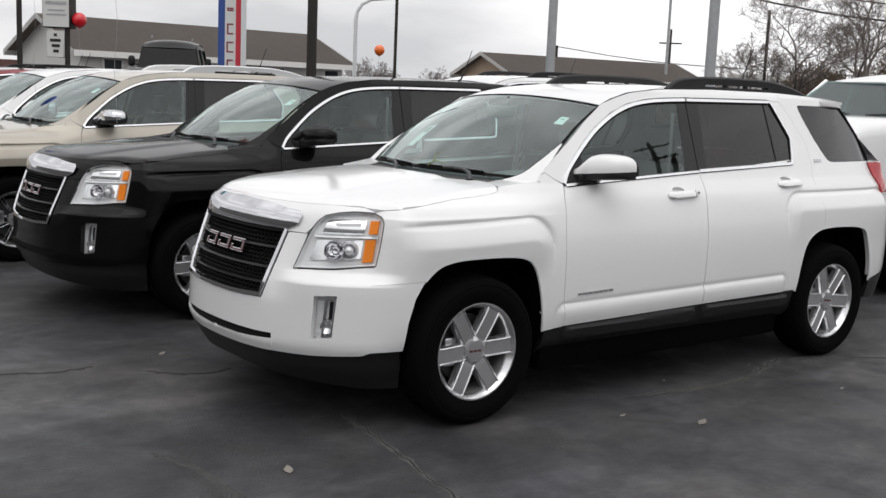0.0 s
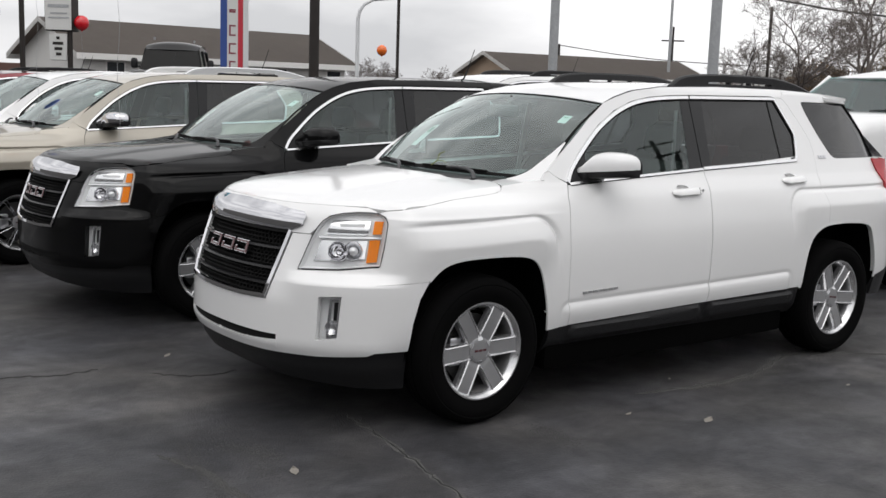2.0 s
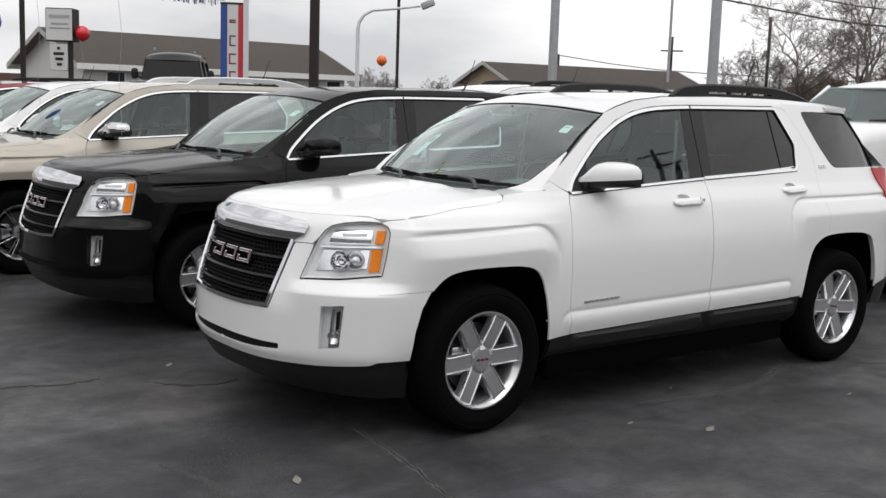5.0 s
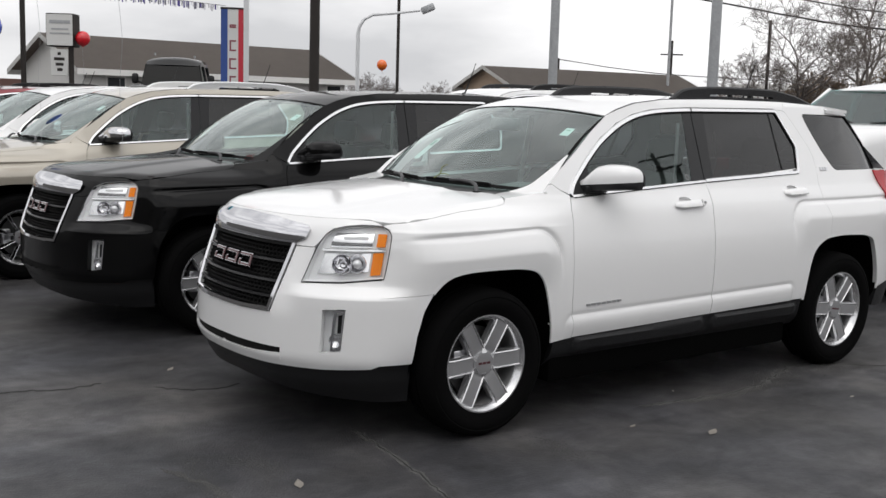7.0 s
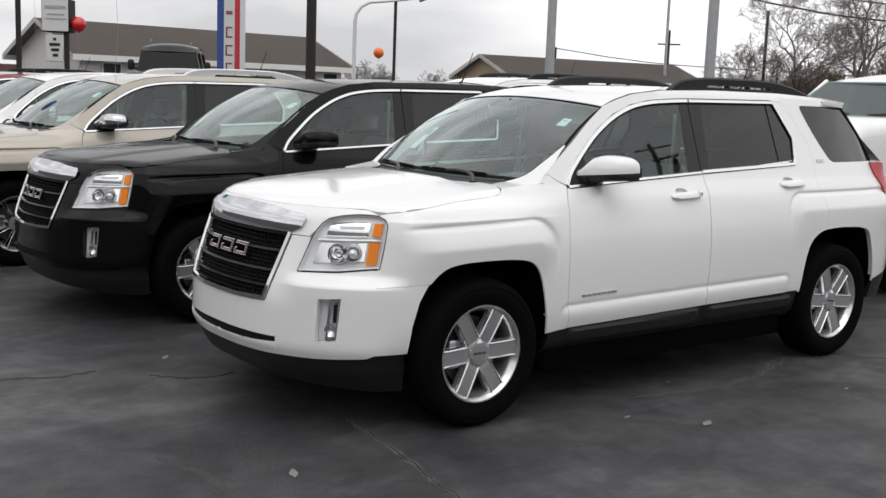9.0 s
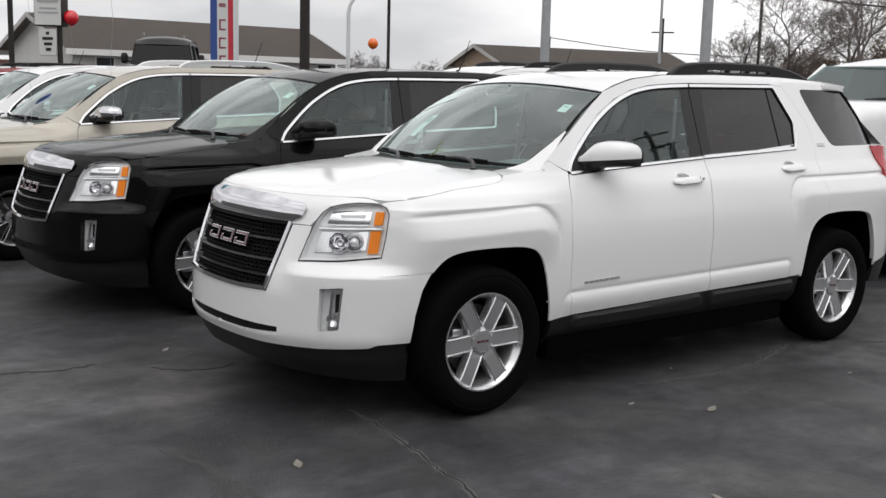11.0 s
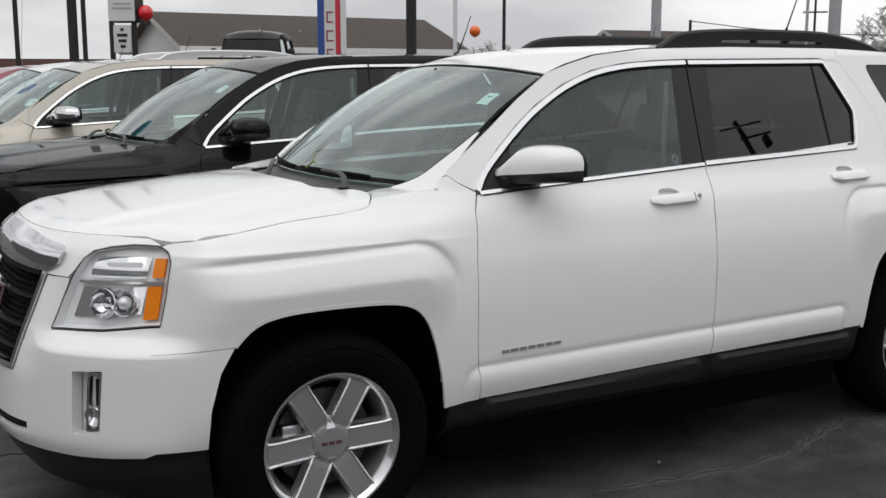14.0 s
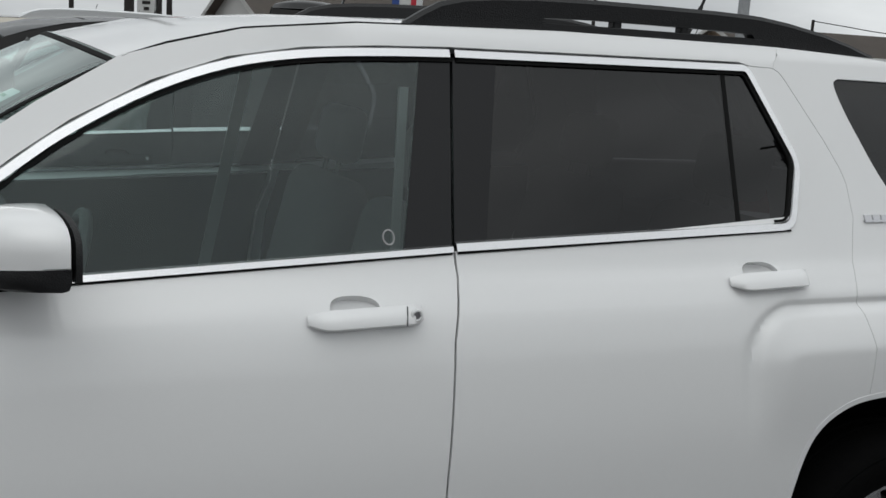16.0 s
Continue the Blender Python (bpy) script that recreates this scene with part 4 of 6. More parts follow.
        part("window", sheet([(1.80, 1.572), (2.42, 1.574), (2.397, 1.222), (1.725, 1.189)], lambda x, z: sd(x, z, -.005), .05), M_RGLASS, rear, "dark privacy glass")
        part("window", sheet([(2.425, 1.574), (2.4900, 1.574), (2.594, 1.368), (2.594, 1.355), (2.548, 1.224), (2.400, 1.220)], lambda x, z: sd(x, z, -.005), .05), M_RGLASS, rear, "small dark quarter glass")
        part("window_divider", ribbon(densify([(2.424, 1.574), (2.398, 1.222)], .05), .016, lambda x, z, o: sd(x, z, o - .010), .006), M_SEAL, rear)
        part("window_trim", ribbon(densify(CHROME_R, .05), .019, lambda x, z, o: sd(x, z, o), .007), M_BRIGHT, rear, "chrome strip")
        part("window_seal", ribbon(densify(eased([(1.715, 1.562), (2.07, 1.566), (2.4855, 1.5705), (2.586, 1.364), (2.5415, 1.231), (2.50, 1.2295)], [0, 0, .012, .025, .025, 0]), .05), .008, lambda x, z, o: sd(x, z, o - .004), .005), M_SEAL, rear)
        for dr, x0, x1, zc, sl in ((door, 1.329, 1.565, 1.066, .030), (rear, 2.329, 2.556, 1.107, .030)):
            bm = bmesh.new()
            n = 16
            rows = []
            for i in range(n + 1):
                k = i / n
                x = x0 + (x1 - x0) * k
                zz = zc + sl * (x - (x0 + x1) / 2)
                bulge = .028 * min(1, 6 * k, 8 * (1 - k)) ** .6 + .006
                h = .0185 * min(1, .5 + 3.5 * k, .72 + 5 * (1 - k))
                rows.append([bm.verts.new(sd(x, zz + h * math.sin(a), .004 + bulge * (.6 + .4 * math.cos(a)))) for a in [q * math.tau / 8 for q in range(8)]])
            for a, b in zip(rows, rows[1:]):
                for k in range(8):
                    bm.faces.new((a[k], a[(k + 1) % 8], b[(k + 1) % 8], b[k]))
            bm.faces.new(rows[0])
            bm.faces.new(rows[-1][::-1])
            hd = part("door_handle", bm, paint, dr)
            pk = POCKET_F if dr is door else POCKET_R
            cx, cz = sum(q[0] for q in pk) / len(pk), sum(q[1] for q in pk) / len(pk)
            part("handle_pocket", sheet([(cx + (a - cx) * 1.02, cz + (b - cz) * 1.02) for a, b in pk],
                                        lambda x, z: sd(x, z, -.001 - .032 * max(0.0, 1 - abs((x - cx) / .054) ** 2.7 - abs((z - cz) / .0285) ** 2.7) ** .5), .006), paint, dr)
            if dr is door:
                bm = bmesh.new()
                c = Vector(sd(x1 - .023, zc + .004, .0375))
                out = Matrix.Translation(c) @ Matrix.Rotation(math.pi if sgn > 0 else 0, 4, "Z")
                lathe(bm, [(.0075, .002), (.0085, -.0015), (.0105, -.0018), (.0125, -.001), (.0135, .003)], 20, out)
                lock = part("key_lock", bm, paint, hd)
                bm = bmesh.new()
                lathe(bm, [(0, .001), (.0075, .001), (.008, .003)], 16, out)
                part("key_slot", bm, M_SATIN, lock)
                part("handle_joint", ribbon([(x1 - .046 + .001 * k, zc + .004 - .017 + .034 * k / 6) for k in range(7)], .0022, lambda x, z, o: sd(x, z, .0375 + .25 * o), .004), M_GREYSEAL, hd)
        # plain marks in place of the lettered badges
        bm = bmesh.new()
        bars(bm, [(.632 + .0365 * i, .632 + .0365 * i + .028, .579 + .0008 * i, .590 + .0008 * i) for i in range(7)], sd, .005)
        part("badge", bm, M_ALLOY, door, "small chrome badge", smooth=False)
        bm = bmesh.new()
        bars(bm, [(2.785 + .028 * i, 2.785 + .028 * i + .020, 1.226, 1.243) for i in range(3)] + [(2.785, 2.861, 1.227, 1.231)], sd, .006)
        qwin = eased([(2.765, 1.571), (2.784, 1.50), (2.857, 1.35), (2.943, 1.222), (3.578, 1.222), (3.545, 1.285), (3.462, 1.391), (3.362, 1.503), (3.293, 1.568)], [.030, .05, .05, .045, 0, .03, .03, .03, .012])
        quarter = part("quarter_panel", sheet([(2.7065, .833), (2.7165, .949), (2.6975, 1.062)] + [(2.7513, 1.237), (2.7503, 1.3155), (2.7352, 1.3588), (2.7022, 1.4188), (2.6562, 1.4908), (2.6120, 1.5600), (2.598, 1.578), (2.580, 1.588), (2.5984, 1.616), (2.6242, 1.640)]
                                              + [(3.0, 1.626), (3.26, 1.603), (3.306, 1.568), (3.370, 1.503), (3.470, 1.391), (3.553, 1.285), (3.587, 1.22), (3.60, 1.10), (3.64, .95), (3.80, .95), (3.80, .54), (3.346, .462)] + ARCH_R[-2:15:-1],
                                              sd, .012, .03, (qwin,), CREASE_R), paint, car)
        part("badge", bm, M_SATIN, quarter, smooth=False)
        part("window_seal", ribbon([(3.300, 1.568), (3.366, 1.503), (3.466, 1.391), (3.549, 1.285), (3.583, 1.224)], .016, lambda x, z, o: sd(x, z, o - .002), .004), M_SEAL, quarter)
        part("window", sheet(qwin, lambda x, z: sd(x, z, -.006), .05), M_RGLASS, quarter, "dark rear quarter glass")
        part("tail_lamp", sheet([(3.475, 1.216), (3.80, 1.216), (3.83, 1.02), (3.515, 1.02), (3.490, 1.12)], lambda x, z: sd(x, z, .006 + sstep(3.46, 3.58, x) * (.018 + .055 * (z - 1.02) / .19)), .04, .02), M_REDLENS, car, "red tail lamp")
        part("sill", sheet([(.437, .405), (.437, .250), (1.4, .272), (2.468, .296), (2.468, .456), (1.6, .444), (.552, .419)], lambda x, z: sd(x, z, -.004 - .045 * (1 - sstep(.25, .36, z)) + .020 * (1 - sstep(.0, .012, max(0, min(rbox(x, z, .58, 1.565, .341 + .014 * (x - .6), .408 + .012 * (x - .6), .028), rbox(x, z, 1.635, 2.41, .341 + .014 * (x - .6), .408 + .012 * (x - .6), .028)))))), .018, .03),
             M_PLASTIC, car, "black plastic sill cladding")
        part("rear_bumper_side", sheet([(3.345, .454), (3.80, .532), (3.80, .30), (3.340, .33)], sd, .04, .03), M_PLASTIC, car, "black lower rear bumper")
        # wheel housings
        for arch, bx in ((ARCH_F, "f"), (ARCH_R, "r")):
            bm = bmesh.new()
            pts = [(arch[0][0], .22)] + arch + [(arch[-1][0], .22)]
            rows = [[bm.verts.new((p[0], body(sgn * (x + Q0), z, -.012)[1] if i == 0 else sgn * .62, z)) for x, z in pts for p in [body(sgn * (x + Q0), z)]] for i in (0, 1)]
            for k in range(len(pts) - 1):
                bm.faces.new((rows[0][k], rows[0][k + 1], rows[1][k + 1], rows[1][k]))
            bm.faces.new(rows[1])
            part("wheel_housing", bm, M_HOUSING, car, smooth=False)
            part("arch_lip", ribbon(arch[(0 if bx == "r" else 9):], .016, lambda x, z, o: sd(x, z, o - .004), .005), paint, car)
        # door mirror
        mir = part("door_mirror", mirror_loft(sgn, MIRROR_CAP), paint, car)
        bm = mirror_loft(sgn, MIRROR_BASE)
        a, c = sorted((sgn * .73, sgn * .80))
        box(bm, .70, .80, a, c, 1.140, 1.176, .008)
        part("mirror_base", bm, M_PLASTIC, mir, "black mirror base")
        rim = [(y, zb - .022) for y, xf, xr, zt, zb in MIRROR[3:]] + [(y, zt - .010) for y, xf, xr, zt, zb in MIRROR[:2:-1]]
        part("mirror_frame", sheet(rim, lambda y, z, s=sgn: (float(np.interp(y, [r[0] for r in MIRROR], [r[2] for r in MIRROR])) + .008, s * y, z), .05, .010), M_PLASTIC, mir)
        part("mirror_glass", sheet([(.905 - .075, 1.170), (.905 + .075, 1.170), (.905 + .065, 1.235), (.905 - .065, 1.235)], lambda y, z, s=sgn: (.8935 + .14 * (y - .905), s * y, z + .010), .06, .003), M_CHROME, mir)
        # wheels
        for wx, spin in ((0, 0), (2.857, -8)):
            wh = new("wheel")
            wh.parent = car
            wh.matrix_basis = pose(wx, sgn * .795, .358, 0, -spin, 0) @ (pose(0, 0, 0) if sgn < 0 else pose(0, 0, 0, 0, 0, 180))
            if make_car.wheel is None:
                make_wheel(wh)
                make_car.wheel = wh
            else:
                graft(make_car.wheel, wh)
    # tail and underside
    part("tailgate", sheet([(QEND - .68, .545), (QEND - .68, 1.22), (QEND, 1.22), (QEND + .68, 1.22), (QEND + .68, .545), (QEND, .545)],
                           lambda v, z: body(-v, z) if v <= QEND else body(2 * QEND - v, z), .05, .02), paint, car)
    bm = bmesh.new()
    box(bm, 3.70, 3.86, -.26, .26, .70, .82, .01, 1)
    part("plate_recess", bm, M_PLASTIC, car)
    part("rear_window", sheet([(-1, 0), (1, 0), (1, 1), (-1, 1)], lambda s, t: (3.70 - .42 * t - .12 * s * s * (1 - .4 * t), s * (.70 - .15 * t), 1.22 + .365 * t - .02 * s * s * t), .12), M_RGLASS, car, "dark rear window")
    bm = bmesh.new()
    box(bm, -.55, 3.45, -.62, .62, .18, .36, .03)
    box(bm, .45, 2.4, -.84, .84, .185, .42, .03)
    part("underbody", bm, M_HOUSING, car)
    bm = bmesh.new()
    box(bm, .46, .58, -.66, .66, .40, 1.08, .02)
    part("bulkhead", bm, M_CABIN_DARK, car)
    bm = bmesh.new()
    box(bm, .45, .84, -.68, .68, .78, 1.10, .05, 3)
    mirror_shell(bm, (.70, -.36, 1.10), (.17, .20, .06), 2.6, 16, 8)
    part("dashboard", bm, M_CABIN_DARK, car)
    bm = bmesh.new()
    tube(bm, [(.92 + .05 * math.cos(k * math.tau / 24), -.36 + .18 * math.sin(k * math.tau / 24), 1.02 + .17 * math.cos(k * math.tau / 24)) for k in range(25)], .014, 8)
    box(bm, .86, .92, -.42, -.30, .97, 1.06, .02)
    part("steering_wheel", bm, M_CABIN_DARK, car)
    for x, ys in ((1.10, (-.36, .36)), (1.98, (-.38, .38))):
        for y in ys:
            bm = bmesh.new()
            box(bm, x, x + .52, y - .25, y + .25, .50, .68, .06, 3)
            seat = part("seat", bm, M_CABIN, car)
            bm = bmesh.new()
            box(bm, -.07, .07, -.24, .24, 0, .60, .06, 3, Matrix.Translation((x + .50, y, .62)) @ Matrix.Rotation(radians(14), 4, "Y"))
            part("seat_back", bm, M_CABIN, seat)
            bm = bmesh.new()
            box(bm, -.045, .045, -.13, .13, 0, .17, .04, 3, Matrix.Translation((x + .655, y, 1.235)) @ Matrix.Rotation(radians(10), 4, "Y"))
            tube(bm, [(x + .635, y - .06, 1.17), (x + .655, y - .06, 1.27)], .008, 6)
            tube(bm, [(x + .635, y + .06, 1.17), (x + .655, y + .06, 1.27)], .008, 6)
            part("headrest", bm, M_CABIN, seat)
    for sgn in (-1, 1):
        bm = bmesh.new()
        if sgn < 0:
            box(bm, 1.583, 1.603, -.604, -.596, .60, 1.50)
        else:
            box(bm, -.018, .018, -.004, .004, -.45, .45, 0, 1, pose(1.445, .58, 1.06, 0, 11, 0))
        part("seat_belt", bm, M_BELT, car)
    bm = bmesh.new()
    box(bm, .80, .84, -.12, .12, 1.43, 1.50, .015, 2)
    tube(bm, [(.84, 0, 1.48), (.88, 0, 1.55)], .01, 6)
    part("rear_view_mirror", bm, M_CABIN_DARK, car)
    return car


make_car.wheel = None


def repaint(car, m, label, swap, group="row of parked cars", skip=(), scale=(1, 1, 1)):
    """Another car of the same build in other colours, at the pose m."""
    done = {}
    top = thing("suv", m @ Matrix.Diagonal((*scale, 1)), label, "car", group)

    def copy_parts(src, dst):
        for c in src.children:
            kind = c.name.split(".")[0]
            if kind in skip:
                continue
            o = c.copy()
            o.name = kind
            scene.collection.objects.link(o)
            o.parent, o.matrix_basis = dst, c.matrix_basis
            if c.data is not None:
                names = [mt.name for mt in c.data.materials]
                key = (c.data.name, tuple((kind, nm) in swap or nm in swap for nm in names))
                if any(key[1]):
                    if key not in done:
                        me = c.data.copy()
                        for i, nm in enumerate(names):
                            if (kind, nm) in swap:
                                me.materials[i] = swap[(kind, nm)]
                            elif nm in swap:
                                me.materials[i] = swap[nm]
                        done[key] = me
                    o.data = done[key]
            copy_parts(c, o)
    copy_parts(car, top)
    return top


def loft_x(bm, rows, r=.10, flat=0.0):
    """A body lofted along x from rows of (x, half width, bottom, top), with rounded edges."""
    rings = []
    for x, w, z0, z1 in rows:
        q = min(r, w * .45, (z1 - z0) * .45)
        ring = []
        for cy, cz, a0 in ((w - q, z1 - q, 0), (-w + q, z1 - q, 90), (-w + q, z0 + q, 180), (w - q, z0 + q, 270)):
            ring += [bm.verts.new((x, cy + q * math.cos(radians(a0 + 22.5 * k)), cz + q * math.sin(radians(a0 + 22.5 * k)))) for k in range(5)]
        rings.append(ring)
    n = len(rings[0])
    for a, b in zip(rings, rings[1:]):
        for k in range(n):
            bm.faces.new((a[k], a[(k + 1) % n], b[(k + 1) % n], b[k]))
    bm.faces.new(rings[0])
    bm.faces.new(rings[-1][::-1])


def slab(bm, quad, thick=.012):
    """A thin pane or panel on four corners."""
    q = [Vector(c) for c in quad]
    n = (q[1] - q[0]).cross(q[3] - q[0]).normalized() * thick
    a, b = [bm.verts.new(c) for c in q], [bm.verts.new(c - n) for c in q]
    bm.faces.new(a)
    bm.faces.new(b[::-1])
    for k in range(4):
        bm.faces.new((a[k], b[k], b[(k + 1) % 4], a[(k + 1) % 4]))


def make_truck(m, label, paint, side_glass, hood=1.46, top=1.94, scr=1.82, belt=1.44, base=.55, tyre=.40, wagon=True, category="car"):
    """A tall square-cut car, nose towards -x: long bonnet, upright cab, and a closed tail or an open bed."""
    car = thing("wagon" if wagon else "pickup_truck", m, label, category, "second row of parked cars")
    tail = 4.35 if wagon else 4.75
    back = 4.15 if wagon else 2.75
    bm = bmesh.new()
    loft_x(bm, [(-.96, .84, base, hood - .30), (-.93, .92, base - .02, hood - .12), (-.80, .97, base - .04, hood - .05), (-.3, .99, base - .05, hood - .01), (.55, 1.0, base - .05, hood), (.78, 1.0, base - .05, belt), (back, 1.0, base - .05, belt),
                (back + .05, 1.0, base - .05, belt - .04), (tail - .05, .99, base - .04, belt - .06), (tail, .95, base, belt - .12)], .11)
    part("body", bm, paint, car)
    bm = bmesh.new()
    loft_x(bm, [(-1.05, .80, base - .02, base + .20), (-1.0, .92, base - .06, base + .22), (-.86, .97, base - .06, base + .22)], .05)
    part("front_bumper", bm, M_CHROME, car, "chrome front bumper")
    bm = bmesh.new()
    box(bm, -.985, -.92, -.56, .56, base + .30, hood - .26, .02, 2)
    grl = part("grille", bm, M_SEAL, car, "dark grille with bright bars")
    for k in range(3):
        bm = bmesh.new()
        z = base + .34 + (hood - base - .64) * k / 2
        box(bm, -1.0, -.98, -.55, .55, z - .012, z + .012, .004, 1)
        part("cross_bar", bm, M_CHROME, grl)
    for sg in (-1, 1):
        bm = bmesh.new()
        y0, y1 = sorted((sg * .60, sg * .88))
        box(bm, -.985, -.86, y0, y1, hood - .46, hood - .26, .03, 2)
        part("headlamp", bm, M_REFLECTOR, car)
    # cab: windscreen, roof, pillars and panes
    wb, wt = .90, .78
    x0, x1, x2, x3 = .72, 1.22 if wagon else .92, back - (.02 if wagon else .10), back + (.06 if wagon else .04)
    bm = bmesh.new()
    slab(bm, ((x0, -wb, belt + .02), (x0, wb, belt + .02), (x1, wt, scr), (x1, -wt, scr)))
    part("windscreen", bm, M_TEAL if wagon else side_glass, car)
    for y in (-.62, .12):
        bm = bmesh.new()
        tube(bm, [(x0 - .06, y, belt + .02), (x0 - .02, y + .10, belt + .045), (x0 + .0, y + .30, belt + .055), (x0 + .0, y + .62, belt + .035)], .011, 6, .007)
        part("wiper", bm, M_PLASTIC, car, "black windscreen wiper")
    bm = bmesh.new()
    slab(bm, ((x3, wb - .06, belt), (x3, -wb + .06, belt), (x2, -wt + .04, scr), (x2, wt - .04, scr)))
    part("rear_window", bm, side_glass, car)
    rise, rows = top - scr, []
    bm = bmesh.new()
    for x, w, ze, zc in ((x1 - .02, wt + .005, -.004, .008), (x1 + .02, wt + .02, .004, .022), (x1 + .12, wt + .03, .012, rise * .55), (x1 + .28, wt + .035, .016, rise * .82), (x1 + .5, wt + .04, .018, rise * .95), (x1 + .95, wt + .045, .02, rise),
                         (x2 - .3, wt + .04, .018, rise * .95), (x2, wt + .03, .01, rise * .72), (x2 + .05, wt + .01, -.01, rise * .4)):
        rows.append([bm.verts.new((x - .03 * (1 - u * u), w * u * (1 - .02 * abs(u) ** 8), scr + zc - (zc - ze) * abs(u) ** 2.4 * (1 if wagon else .45))) for u in [i / 10 - 1 for i in range(21)]]
                    + [bm.verts.new((x + .02, w * u * .97, scr - .035)) for u in (.98, 0, -.98)])
    for a, b in zip(rows, rows[1:]):
        for k in range(len(a)):
            bm.faces.new((a[k], a[(k + 1) % len(a)], b[(k + 1) % len(a)], b[k]))
    bm.faces.new(rows[0])
    bm.faces.new(rows[-1][::-1])
    part("roof", bm, paint, car)
    bm = bmesh.new()
    loft_x(bm, [(.62, .60, base + .1, belt - .06), (.95, .86, base + .1, belt - .02), (back - .1, .86, base + .1, belt - .02)], .05)
    for y in (-.40, .40):
        box(bm, 1.75, 1.92, y - .24, y + .24, belt - .3, belt + .16, .06, 2)
        box(bm, 1.84, 1.93, y - .12, y + .12, belt + .15, belt + .32, .03, 2)
    part("cabin", bm, M_CABIN_DARK, car)
    cuts = [x0, 1.75, x2] if not wagon else [x0, 1.75, 2.85, x2]
    for sg in (-1, 1):
        for lo, hi in (((x0, belt), (x1, scr)), ((1.75, belt), (1.75, scr)), ((x3, belt), (x2, scr))) + ((((2.85, belt), (2.85, scr)),) if wagon else ()):
            bm = bmesh.new()
            tube(bm, [(lo[0], sg * (wb + .005), lo[1] - .03), (hi[0], sg * (wt + .01), hi[1] + .01)], .024 if lo[0] == x0 else .040, 8)
            part("pillar", bm, paint, car)
        for k in range(len(cuts) - 1):
            a, b = cuts[k], cuts[k + 1]
            at, bt = (a if k else x1) + .05, b - .05
            bm = bmesh.new()
            slab(bm, ((a + .05, sg * wb, belt + .01), (b - .05 if k + 2 < len(cuts) else x3 - .07, sg * wb, belt + .01), (bt, sg * wt, scr - .01), (at, sg * wt, scr - .01)))
            part("window", bm, side_glass if k else M_FGLASS, car)
        bm = bmesh.new()
        mirror_shell(bm, (.98, sg * 1.13, belt + .16), (.06, .10, .12), 3.4, 16, 10)
        tube(bm, [(1.0, sg * .90, belt + .06), (.99, sg * 1.06, belt + .10)], .025, 8)
        part("door_mirror", bm, M_PLASTIC, car)
        for wx in (0, 3.35):
            bm = bmesh.new()
            lathe(bm, [(.56 * tyre, .10), (.80 * tyre, .13), (.95 * tyre, .12), (tyre, .08), (tyre, -.08), (.95 * tyre, -.12), (.80 * tyre, -.13), (.56 * tyre, -.10)], 32, Matrix.Translation((wx, sg * .90, tyre)))
            wheel = part("wheel", bm, M_RUBBER, car, "black tyre on a silver wheel")
            bm = bmesh.new()
            lathe(bm, [(0, -.06), (.2 * tyre, -.07), (.3 * tyre, -.05), (.52 * tyre, -.07), (.58 * tyre, -.10), (.58 * tyre, .08), (0, .08)], 24, Matrix.Translation((wx, sg * .90, tyre)) @ Matrix.Rotation(0 if sg < 0 else math.pi, 4, "Z"))
            part("rim", bm, M_ALLOY, wheel)
    bm = bmesh.new()
    box(bm, -.5, tail - .3, -.7, .7, min(base - .02, tyre) - .08, base + .05, .02)
    part("underbody", bm, M_HOUSING, car)
    return car


